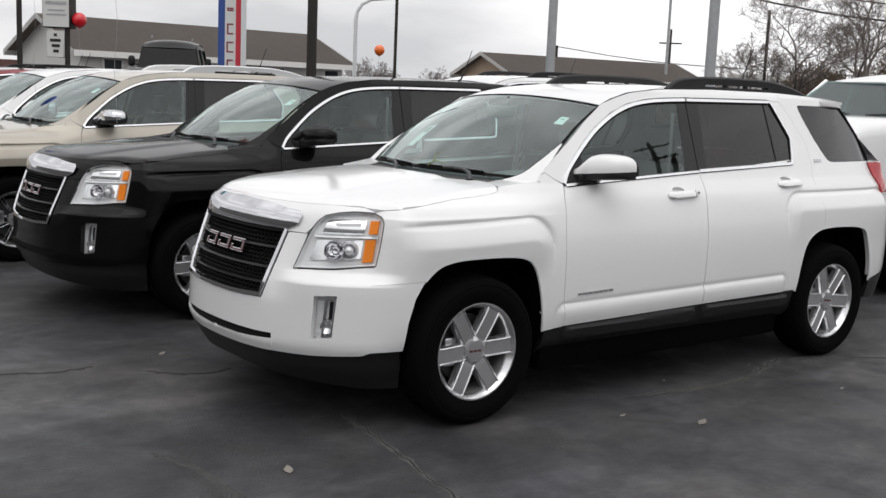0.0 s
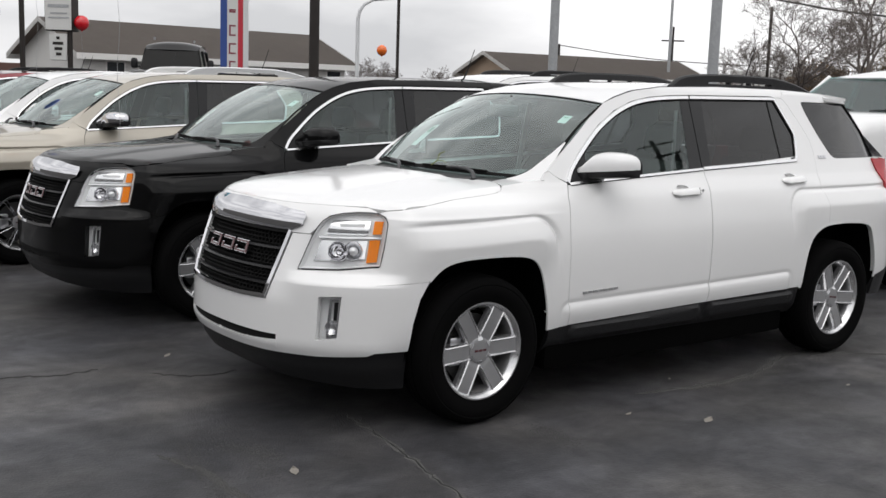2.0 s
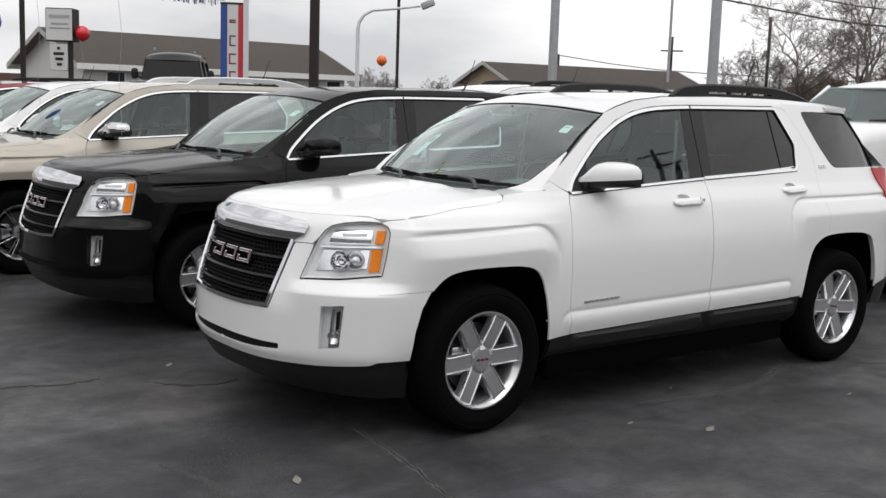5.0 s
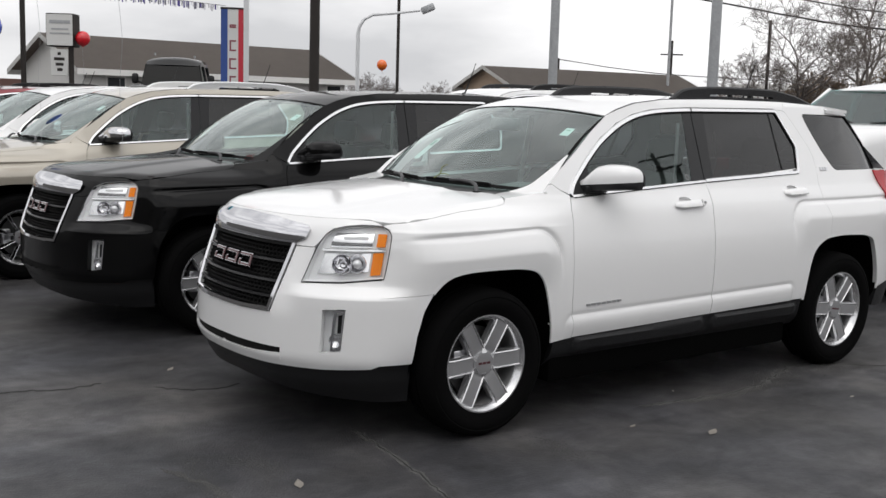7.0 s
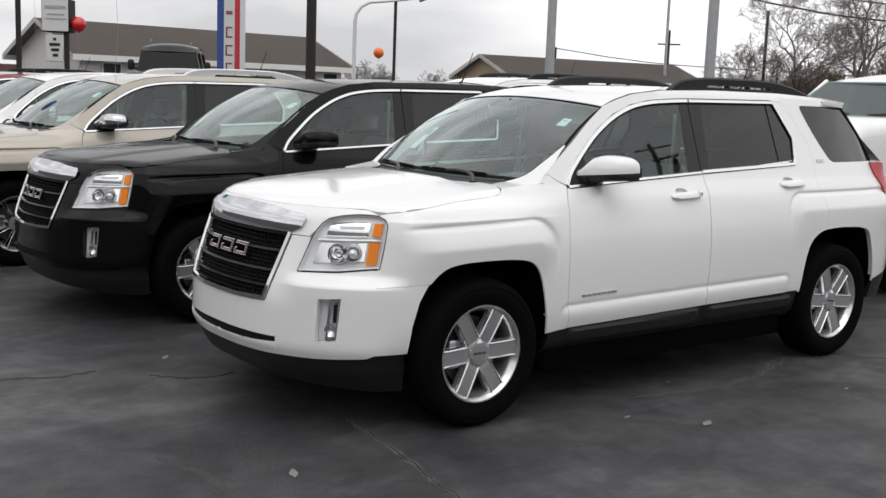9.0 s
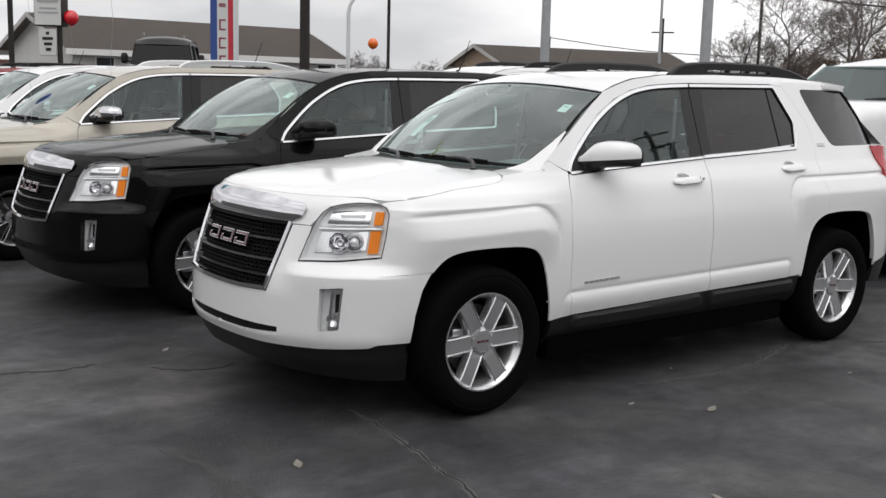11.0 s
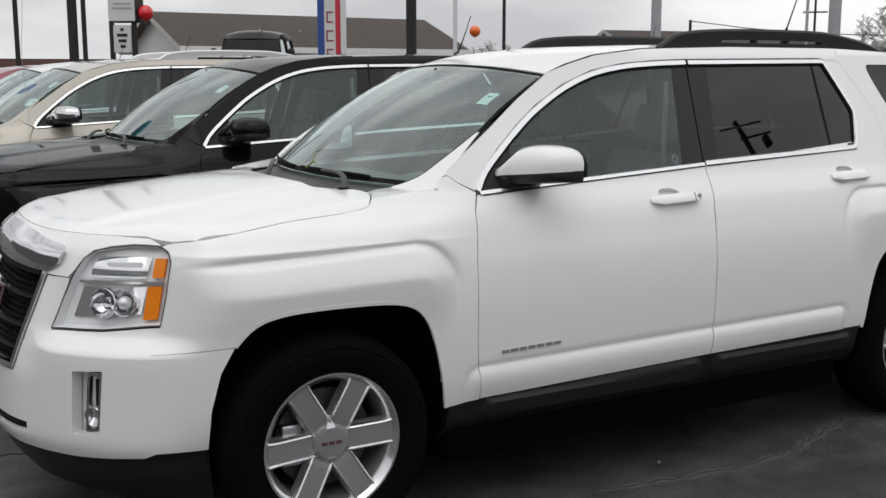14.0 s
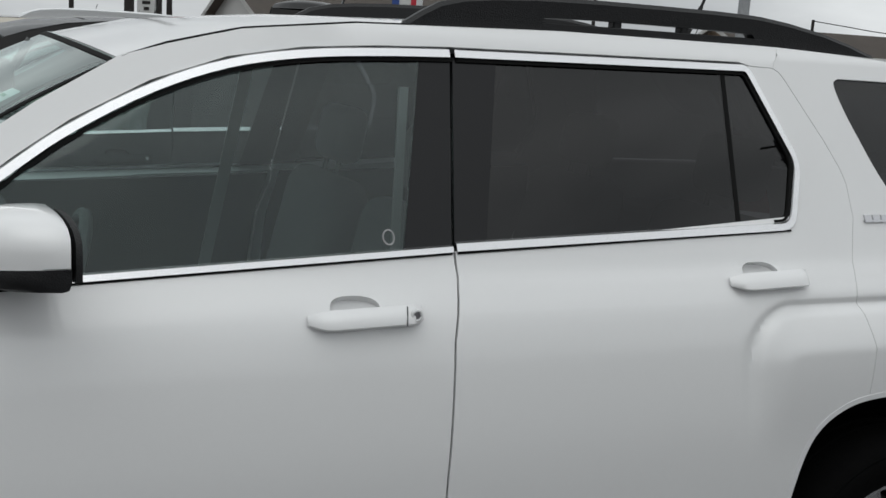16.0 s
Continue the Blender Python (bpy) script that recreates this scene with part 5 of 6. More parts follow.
# ---- ground ----
def ground_material():
    m = bpy.data.materials.new("worn_sealed_asphalt")
    m.use_nodes = True
    nt = m.node_tree
    b = nt.nodes["Principled BSDF"]
    co = nt.nodes.new("ShaderNodeTexCoord")

    def noise_node(scale, detail, distort=0.0):
        n = nt.nodes.new("ShaderNodeTexNoise")
        n.inputs["Scale"].default_value, n.inputs["Detail"].default_value, n.inputs["Distortion"].default_value = scale, detail, distort
        nt.links.new(co.outputs["Object"], n.inputs["Vector"])
        return n

    def ramp(src, stops):
        r = nt.nodes.new("ShaderNodeValToRGB")
        r.color_ramp.elements[0].position, r.color_ramp.elements[0].color = stops[0][0], (*stops[0][1], 1)
        r.color_ramp.elements[1].position, r.color_ramp.elements[1].color = stops[1][0], (*stops[1][1], 1)
        nt.links.new(src, r.inputs["Fac"])
        return r
    patch, swirl, speck, fleck = noise_node(.55, 7, .35), noise_node(2.1, 10, .35), noise_node(150, 3), nt.nodes.new("ShaderNodeTexVoronoi")
    tint, scuff = noise_node(.9, 5, .2), noise_node(9, 8, .1)
    swirl.inputs["Roughness"].default_value, scuff.inputs["Roughness"].default_value = .62, .68
    fleck.inputs["Scale"].default_value = 90
    nt.links.new(co.outputs["Object"], fleck.inputs["Vector"])
    r0 = ramp(tint.outputs["Fac"], ((.38, (.030, .0305, .0345)), (.64, (.038, .0365, .0360))))
    r0b = ramp(patch.outputs["Fac"], ((.36, (.66, .66, .67)), (.66, (1.60, 1.60, 1.60))))
    r1 = nt.nodes.new("ShaderNodeMix")
    r1.data_type, r1.blend_type = "RGBA", "MULTIPLY"
    r1.inputs["Factor"].default_value = 1
    nt.links.new(r0.outputs[0], r1.inputs["A"])
    nt.links.new(r0b.outputs[0], r1.inputs["B"])
    r2a = ramp(swirl.outputs["Fac"], ((.36, (.60, .60, .62)), (.66, (1.46, 1.45, 1.43))))
    r2b = ramp(scuff.outputs["Fac"], ((.40, (.86, .86, .86)), (.68, (1.30, 1.29, 1.27))))
    r2 = nt.nodes.new("ShaderNodeMix")
    r2.data_type, r2.blend_type = "RGBA", "MULTIPLY"
    r2.inputs["Factor"].default_value = 1
    nt.links.new(r2a.outputs[0], r2.inputs["A"])
    nt.links.new(r2b.outputs[0], r2.inputs["B"])
    lay = nt.nodes.new("ShaderNodeMapping")
    lay.inputs["Scale"].default_value, lay.inputs["Rotation"].default_value = (.55, 2.6, 1), (0, 0, radians(14))
    nt.links.new(co.outputs["Object"], lay.inputs["Vector"])
    streak, blot = noise_node(1.0, 9, .5), noise_node(1.7, 11, .2)
    nt.links.new(lay.outputs[0], streak.inputs["Vector"])
    streak.inputs["Roughness"].default_value, blot.inputs["Roughness"].default_value = .66, .70
    r2c = ramp(streak.outputs["Fac"], ((.46, (.90, .90, .91)), (.64, (1.50, 1.50, 1.51))))
    r2d = ramp(blot.outputs["Fac"], ((.33, (.55, .55, .55)), (.43, (1.0, 1.0, 1.0))))
    for extra in (r2c, r2d):
        mx = nt.nodes.new("ShaderNodeMix")
        mx.data_type, mx.blend_type = "RGBA", "MULTIPLY"
        mx.inputs["Factor"].default_value = 1
        nt.links.new(r2.outputs["Result"], mx.inputs["A"])
        nt.links.new(extra.outputs[0], mx.inputs["B"])
        r2 = mx
    r3 = ramp(speck.outputs["Fac"], ((.35, (.80, .80, .80)), (.72, (1.32, 1.31, 1.30))))
    m1, m2 = nt.nodes.new("ShaderNodeMix"), nt.nodes.new("ShaderNodeMix")
    for mm in (m1, m2):
        mm.data_type, mm.blend_type = "RGBA", "MULTIPLY"
        mm.inputs["Factor"].default_value = 1
    nt.links.new(r1.outputs["Result"], m1.inputs["A"])
    nt.links.new(r2.outputs["Result"], m1.inputs["B"])
    nt.links.new(m1.outputs["Result"], m2.inputs["A"])
    nt.links.new(r3.outputs[0], m2.inputs["B"])
    nt.links.new(m2.outputs["Result"], b.inputs["Base Color"])
    rr = nt.nodes.new("ShaderNodeMapRange")
    rr.inputs["From Min"].default_value, rr.inputs["From Max"].default_value, rr.inputs["To Min"].default_value, rr.inputs["To Max"].default_value = .3, .7, .70, .42
    nt.links.new(swirl.outputs["Fac"], rr.inputs["Value"])
    nt.links.new(rr.outputs[0], b.inputs["Roughness"])
    b.inputs["Specular IOR Level"].default_value = .45
    add = nt.nodes.new("ShaderNodeMath")
    add.operation = "ADD"
    nt.links.new(speck.outputs["Fac"], add.inputs[0])
    nt.links.new(fleck.outputs["Distance"], add.inputs[1])
    bp, bp2 = nt.nodes.new("ShaderNodeBump"), nt.nodes.new("ShaderNodeBump")
    bp.inputs["Strength"].default_value, bp.inputs["Distance"].default_value = .35, .004
    bp2.inputs["Strength"].default_value, bp2.inputs["Distance"].default_value = .22, .02
    nt.links.new(swirl.outputs["Fac"], bp2.inputs["Height"])
    nt.links.new(add.outputs[0], bp.inputs["Height"])
    nt.links.new(bp2.outputs[0], bp.inputs["Normal"])
    nt.links.new(bp.outputs[0], b.inputs["Normal"])
    return m


M_GROUND = ground_material()
M_CRACK = material("crack_filled_with_grit", (.074, .073, .071), .95, vary=.5, grain=90, broad=9, bump=.8)
M_CRACKFAINT = material("faint_worn_crack", (.044, .0435, .0425), .95, vary=.5, grain=90, broad=9, bump=.8)
M_CRACKDARK = material("open_crack", (.012, .012, .012), .95, vary=.4)
M_GRIT = material("weedy_grit", (.060, .059, .055), .95, vary=.5, grain=60)
M_LEAF = material("dry_leaf", (.40, .37, .33), .85, vary=.3, grain=90)
bm = bmesh.new()
bm.faces.new([bm.verts.new(c) for c in ((-500, -500, 0), (500, -500, 0), (500, 500, 0), (-500, 500, 0))])
ground = tagged(part("ground", bm, M_GROUND, None, smooth=False), "dark sealed asphalt car park, cracked and stained", "ground", kind="structure")


def crack(path, width, seed, label):
    """A wandering crack: a gritty lighter shoulder with a dark gap along it."""
    rnd = random.Random(seed)
    pts = densify(path, .035)
    t = thing("asphalt_crack", pose(0, 0, 0), label, "crack", "cracks in the asphalt")
    for name, w, z, mt in (("crack_shoulder", width, .0015, M_CRACK if seed < 3 else M_CRACKFAINT), ("crack_gap", width * (.24, .18, .05, .05, .05)[seed - 1], .004, M_CRACKDARK)):
        if name == "crack_gap" and seed == 3:
            continue
        bm = bmesh.new()
        prev = None
        rnd2 = random.Random(seed + 1)
        for i, (x, y) in enumerate(pts):
            jx, jy = rnd2.uniform(-.012, .012), rnd2.uniform(-.012, .012)
            a, b = pts[max(i - 1, 0)], pts[min(i + 1, len(pts) - 1)]
            d = Vector((b[0] - a[0], b[1] - a[1])).normalized()
            k = w * rnd.uniform(.35, 1.0) * min(1, (i + .3) / 3, (len(pts) - i) / 3)
            row = [bm.verts.new((x + jx - d.y * k, y + jy + d.x * k, z * .4)), bm.verts.new((x + jx, y + jy, z)), bm.verts.new((x + jx + d.y * k, y + jy - d.x * k, z * .4))]
            if prev:
                bm.faces.new((prev[0], prev[1], row[1], row[0]))
                bm.faces.new((prev[1], prev[2], row[2], row[1]))
            prev = row
        part(name, bm, mt, t)
    return t


crack([(-.47, -.45), (-.49, -.62), (-.50, -.76), (-.52, -.92), (-.55, -1.02), (-.57, -1.20), (-.615, -1.36), (-.63, -1.52), (-.70, -1.78)], .024, 1, "crack with gritty edges in the dark asphalt")
crack([(1.05, -.92), (1.40, -.97), (1.63, -1.0), (1.9, -.99), (2.08, -.95), (2.29, -.87), (2.51, -.80), (2.81, -.83), (3.02, -1.03), (3.3, -1.2)], .030, 2, "long crack with weedy grit in the dark asphalt")
crack([(-1.45, -.50), (-1.43, -.60), (-1.37, -.80), (-1.37, -1.07), (-1.35, -1.27), (-1.30, -1.5)], .030, 3, "faint worn crack in the dark asphalt")
crack([(-.98, .72), (-.93, .66), (-.82, .57), (-.67, .53), (-.56, .56)], .014, 4, "thin crack in the dark asphalt")
crack([(-2.2, 1.2), (-1.9, 1.05), (-1.55, .98), (-1.41, .92), (-1.2, .95)], .018, 5, "thin crack in the dark asphalt")


def crumbs(name, spine, count, wide, seed, mat, label, size=(.0015, .0045), lean=0.0):
    """Loose crumbs strewn along a line; wide(x, y) is the spread."""
    rnd = random.Random(seed)
    spine = densify(spine, .02)
    verts, faces = [], []
    hexa = [(math.cos(k * math.tau / 5), math.sin(k * math.tau / 5)) for k in range(5)]
    for _ in range(count):
        x, y = rnd.choice(spine)
        spread = wide(x, y)
        x, y, r = x + rnd.gauss(0, .03), y + rnd.gauss(0, spread) + lean, rnd.uniform(*size)
        n, ax, ay, h = len(verts), r * rnd.uniform(.7, 1.5), r * rnd.uniform(.6, 1.2), r * rnd.uniform(.35, .8)
        verts += [(x + ax * c, y + ay * d, .0005) for c, d in hexa] + [(x + rnd.uniform(-.3, .3) * r, y + rnd.uniform(-.3, .3) * r, h)]
        faces += [(n + k, n + (k + 1) % 5, n + 5) for k in range(5)]
    me = bpy.data.meshes.new(name)
    me.from_pydata(verts, [], faces)
    me.materials.append(mat)
    return tagged(new(name, me), label, "grit", kind="stuff")


crumbs("grit", [(1.35, -.97), (1.63, -1.0), (1.9, -.99), (2.08, -.95), (2.29, -.87), (2.45, -.82), (2.75, -.84), (3.0, -.97)], 4200, lambda x, y: .022 + .06 * sstep(1.7, 2.4, x), 8, M_GRIT, "weedy grit and crumbs along a crack", lean=-.02)
crumbs("grit", [(-.47, -.45), (-.50, -.76), (-.55, -1.02), (-.615, -1.36), (-.70, -1.78)], 700, lambda x, y: .02, 9, M_GRIT, "fine grit along a crack", (.0015, .0035))
M_WORN = material("worn_asphalt_crumb", (.052, .0515, .051), .95, vary=.4, grain=70)
crumbs("worn_crumbs", [(-1.31, -.47), (-1.36, -.69), (-1.38, -.91), (-1.46, -1.2)], 1500, lambda x, y: .045, 10, M_WORN, "crumbled worn strip of asphalt", (.0015, .004))
crumbs("worn_crumbs", [(-1.20, -.60), (-1.10, -.64), (-1.03, -.77), (-1.19, -.95)], 1500, lambda x, y: .07, 11, M_WORN, "crumbled worn patch of asphalt", (.0015, .004))
crumbs("worn_crumbs", [(.23, -1.10), (.21, -1.22), (.12, -1.34)], 900, lambda x, y: .06, 12, M_WORN, "crumbled worn patch of asphalt", (.0015, .004))
for x, y, s, a in ((1.01, -1.44, .045, 20), (-1.06, -1.00, .042, 70), (.74, -1.16, .026, 10), (-.76, 1.04, .035, 40), (2.24, -1.42, .02, 0), (1.44, -.81, .016, 50), (.10, -2.2, .03, 100)):
    bm = bmesh.new()
    n = 9
    left = [bm.verts.new((s * (2 * k / n - 1), s * .40 * math.sin(math.pi * k / n) ** 1.4 * (1 + .25 * (k % 2)), .003 + .22 * s * (k / n) ** 2)) for k in range(n + 1)]
    mid = [bm.verts.new((s * (2 * k / n - 1), 0, .002 + .12 * s * (k / n) ** 2)) for k in range(1, n)]
    right = [bm.verts.new((s * (2 * k / n - 1), -s * .40 * math.sin(math.pi * k / n) ** 1.4 * (1 + .25 * (k % 2)), .003 + .30 * s * (k / n) ** 2)) for k in range(1, n)]
    for k in range(n):
        a0, a1 = left[k], left[k + 1]
        b0 = left[0] if k == 0 else mid[k - 1]
        b1 = left[n] if k == n - 1 else mid[k]
        for p0, p1 in ((a0, a1), (left[0] if k == 0 else right[k - 1], left[n] if k == n - 1 else right[k])):
            vs = [v for i, v in enumerate((p0, p1, b1, b0)) if v not in (p0, p1, b1, b0)[:i]]
            if len(vs) > 2:
                bm.faces.new(vs)
    bmesh.ops.solidify(bm, geom=bm.faces[:], thickness=.0012)
    lf = tagged(part("leaf", bm, M_LEAF, None), "small dry curled leaf lying on the asphalt", "leaf", "fallen leaves")
    lf.matrix_basis = pose(x, y, .001, 0, 0, a)
# unseen plain walls added behind the camera, closing the lot and darkening reflections
M_WALL = material("painted_block_wall", (.16, .155, .15), .9, vary=.2, grain=12)
for nm, c in (("wall_south", (-60, 70, -24.3, -24, 0, 4.6)), ("wall_west", (-22.3, -22, -24, 70, 0, 5.6))):
    bm = bmesh.new()
    box(bm, *c)
    tagged(part(nm, bm, M_WALL, None, smooth=False), "unseen plain wall added to close the lot and darken reflections", "wall", kind="structure")

# ---- cars ----
PLAIN = ("emblem", "sticker", "badge", "grille_mesh")
white = make_car(pose(0, 0, 0), "white sport utility car parked nose out, black rails and sills", M_WHITE)
black = repaint(white, pose(-.135, 2.69, 0), "black sport utility car parked beside the white one", {"white_paint": M_BLACK}, skip=("roof_rail", "cross_rail"))
tan = repaint(white, pose(-.60, 5.40, 0), "tan metallic sport utility car with chrome mirror caps",
              {"white_paint": M_TAN, ("door_mirror", "white_paint"): M_CHROME, ("roof_rail", "black_textured_plastic"): M_SILVER_PAINT, ("rail_foot", "black_textured_plastic"): M_SILVER_PAINT}, skip=("emblem",))
change_wheels(tan, "nine")
repaint(white, pose(-.46, 8.02, 0), "white car parked beyond the tan one", {}, skip=PLAIN + ("roof_rail", "cross_rail"))
repaint(white, pose(-.52, 10.75, 0), "red car parked in the same row", {"white_paint": M_RED}, skip=PLAIN + ("roof_rail", "cross_rail"), scale=(1, 1, .985))
repaint(white, pose(-2.3, 17.8, 0), "white car parked far down the row", {}, skip=PLAIN + ("roof_rail", "cross_rail"), scale=(1, 1, 1.02))
repaint(white, pose(.2, 13.6, 0), "black high car parked in the same row", {"white_paint": M_BLACK}, skip=PLAIN, scale=(1.05, 1.05, 1.0))
repaint(white, pose(4.65, 6.6, 0), "white car with dark roof rails in the second row", {}, skip=PLAIN, group="second row of parked cars", scale=(1.05, 1.05, 1.09))
make_truck(pose(5.57, 1.10, 0), "large white wagon with a tall bonnet in the second row", M_WHITE, M_RGLASS, hood=1.50, belt=1.47)
make_truck(pose(6.42, 18.3, 0, 0, 0, 60) @ Matrix.Diagonal((1, .76, 1, 1)), "black high pickup truck parked beyond the row", M_BLACK, M_BLACKGLASS, hood=1.80, top=2.47, scr=2.26, belt=1.78, base=.85, tyre=.50, wagon=False, category="truck")

# ---- lot furniture ----
M_POLE_GREY = material("galvanised_steel", (.36, .37, .38), .55, metal=.35, vary=.42, grain=26, broad=4, bump=.2)
M_POLE_DARK = material("tarred_wood", (.020, .016, .014), .8, vary=.4, grain=20)
M_POLE_WHITE = material("white_painted_steel", (.62, .63, .64), .5, vary=.08)
M_WIRE = material("black_cable", (.02, .02, .02), .6)
M_SIGN_WHITE = material("white_sign_face", (.60, .60, .585), .5, vary=.05)
M_BLUE = material("blue_fabric", (.03, .07, .26), .7, vary=.1)
M_REDFAB = material("red_fabric", (.50, .03, .05), .7, vary=.1)
M_DARKRED = material("dark_red_print", (.22, .05, .07), .7, vary=.1)
M_BARK = material("bare_bark", (.125, .108, .098), .9, vary=.3, grain=30)
M_TWIG = material("bare_twigs", (.14, .12, .11), .9, vary=.3)
M_SHINGLE = material("brown_roof_shingle", (.150, .130, .115), .9, vary=.18, grain=8, broad=1.2)
M_SIDING = material("pale_siding", (.58, .57, .55), .7, vary=.05, grain=5)
M_BRICKTAN = material("tan_gable_brick", (.36, .27, .20), .9, vary=.2, grain=20)
M_FASCIA = material("white_fascia", (.72, .71, .69), .6, vary=.05)
M_WINDOW = material("dark_window", (.03, .035, .04), .1, vary=.2)


def pole(name, x, y, r, h, mat, label, taper=1.0, group="poles"):
    t = thing(name, pose(x, y, 0), label, "pole", group)
    bm = bmesh.new()
    tube(bm, [(0, 0, 0), (0, 0, h * .5), (0, 0, h)], r, 14, r * taper)
    part("shaft", bm, mat, t)
    bm = bmesh.new()
    lathe(bm, [(0, .0), (r * 1.8, 0), (r * 1.8, .03), (r * 1.1, .06), (0, .06)], 14, Matrix.Rotation(radians(90), 4, "X"))
    part("base_collar", bm, mat, t)
    return t


pole("lamp_post", 13.74, 13.70, .110, 9, M_POLE_GREY, "tall grey steel lamp post", .85)
pole("lamp_post", 14.25, 9.53, .112, 9, M_POLE_GREY, "tall grey steel lamp post with rust marks", .85)
pole("utility_pole", 13.36, 23.85, .155, 10, M_POLE_DARK, "thick dark wooden pole", .9)
pole("thin_pole", 18.3, 26.64, .055, 9, M_POLE_DARK, "thin dark pole behind the parked cars")
pole("flag_pole", 41.75, 35.05, .085, 14, M_POLE_GREY, "slim grey pole far off", .7)
pole("short_pole", 32.95, 22.13, .062, 5.2, M_POLE_DARK, "short dark pole before the trees")
t = thing("stepped_sign", pose(34.2, 22.45, 0), "pale stepped sign of stacked boards on a post", "sign")
bm = bmesh.new()
tube(bm, [(.06, 0, 0), (.06, 0, 3.4)], .04, 8)
part("post", bm, M_POLE_DARK, t)
for k in range(5):
    bm = bmesh.new()
    box(bm, -.03, .03, -.30 + .13 * (k / 4), .33 - .02 * k, 2.66 + .155 * k, 2.745 + .155 * k, .006, 1)
    part("board", bm, M_FASCIA, t)
pole("lamp_post", 4.23, 25.04, .12, 8, M_POLE_DARK, "dark pole at the edge of the lot")
pole("thin_pole", 4.5, 24.98, .06, 3.55, M_POLE_DARK, "thin dark pole at the edge of the lot")
pole("thin_pole", 5.16, 24.82, .07, 5.6, M_POLE_DARK, "thin dark pole at the edge of the lot")
pole("thin_pole", 2.91, 25.3, .06, 5, M_POLE_DARK, "thin dark pole at the edge of the lot")
# far utility pole with a cross arm
t = thing("utility_pole", pose(68.1, 58.1, 0), "far wooden pole with a cross arm", "pole", "poles")
bm = bmesh.new()
tube(bm, [(0, 0, 0), (0, 0, 7.45)], .12, 10, .09)
part("shaft", bm, M_POLE_DARK, t)
bm = bmesh.new()
box(bm, -.95, .95, -.06, .06, 6.22, 6.34, .01, 1, Matrix.Rotation(radians(-48), 4, "Z"))
part("cross_arm", bm, M_POLE_DARK, t)
# street lamp with a bent arm
t = thing("street_lamp", pose(13.93, 22.33, 0), "white street lamp with a long bent arm", "street lamp")
bm = bmesh.new()
tube(bm, [(0, 0, 0), (0, 0, 3.5), (.03, -.02, 3.72), (.14, -.09, 3.93), (.35, -.23, 4.07), (.9, -.59, 4.14), (1.5, -1.0, 4.24)], .060, 10, .032)
part("post", bm, M_POLE_WHITE, t)
bm = bmesh.new()
box(bm, -.20, .20, -.13, .13, -.10, .10, .04, 2, Matrix.Translation((1.68, -1.12, 4.30)) @ Matrix.Rotation(radians(-34), 4, "Z") @ Matrix.Rotation(radians(-24), 4, "Y"))
part("lamp_head", bm, M_POLE_GREY, t)
# banner sign on a white post
t = thing("banner_sign", pose(12.1, 26.77, 0, 0, 0, -26), "tall upright banner, blue, white and red stripes", "sign")
bm = bmesh.new()
box(bm, .33, .50, -.09, .09, 0, 5.6, .01, 1)
part("post", bm, M_POLE_WHITE, t)
for nm, x0, x1, mt in (("blue_stripe", -.37, -.16, M_BLUE), ("white_stripe", -.16, .17, M_SIGN_WHITE), ("red_stripe", .17, .33, M_REDFAB)):
    bm = bmesh.new()
    box(bm, x0, x1, -.03, .03, 1.1, 4.30, .0)
    part(nm, bm, mt, t, smooth=False)
bm = bmesh.new()
box(bm, -.38, .34, -.04, .04, 4.30, 4.36, .0)
part("top_rail", bm, M_POLE_DARK, t, smooth=False)
for zc, w, h in ((3.78, .20, .11), (3.18, .20, .34), (2.62, .22, .34), (2.08, .20, .32)):
    bm = bmesh.new()
    for b in ((-w / 2, w / 2, zc + h / 2 - .05, zc + h / 2), (-w / 2, w / 2, zc - h / 2, zc - h / 2 + .05), (-w / 2, -w / 2 + .05, zc - h / 2 + .05, zc + h / 2 - .05)):
        box(bm, b[0], b[1], -.036, -.031, b[2], b[3])
    part("printed_mark", bm, M_DARKRED, t, smooth=False)
# reader board
t = thing("reader_board", pose(3.45, 16.26, 0, 0, 0, -36), "framed roadside sign board over a small letter panel", "sign")
bm = bmesh.new()
box(bm, -.27, .25, -.05, .34, 2.43, 3.05, .012, 1)
part("cabinet", bm, M_POLE_DARK, t)
bm = bmesh.new()
box(bm, -.255, .235, -.06, -.051, 2.45, 3.03)
part("face", bm, M_SIGN_WHITE, t, smooth=False)
for z, x0, x1, h in ((2.86, -.20, .19, .06), (2.74, -.16, .16, .03), (2.66, -.19, .19, .03)):
    bm = bmesh.new()
    box(bm, x0, x1, -.066, -.061, z, z + h)
    part("printed_bar", bm, M_POLE_GREY, t, smooth=False)
bm = bmesh.new()
box(bm, -.20, .13, -.03, .06, 1.88, 2.38, .01, 1)
part("letter_panel", bm, M_SIGN_WHITE, t)
for z, x0, x1 in ((2.27, -.06, .0), (2.17, -.13, .07), (2.07, -.10, .05), (1.97, -.07, .03)):
    bm = bmesh.new()
    box(bm, x0, x1, -.037, -.032, z, z + .055)
    part("letter_bar", bm, M_POLE_DARK, t, smooth=False)
bm = bmesh.new()
tube(bm, [(.17, .05, 0), (.17, .05, 2.45)], .05, 10)
part("post", bm, M_POLE_DARK, t)


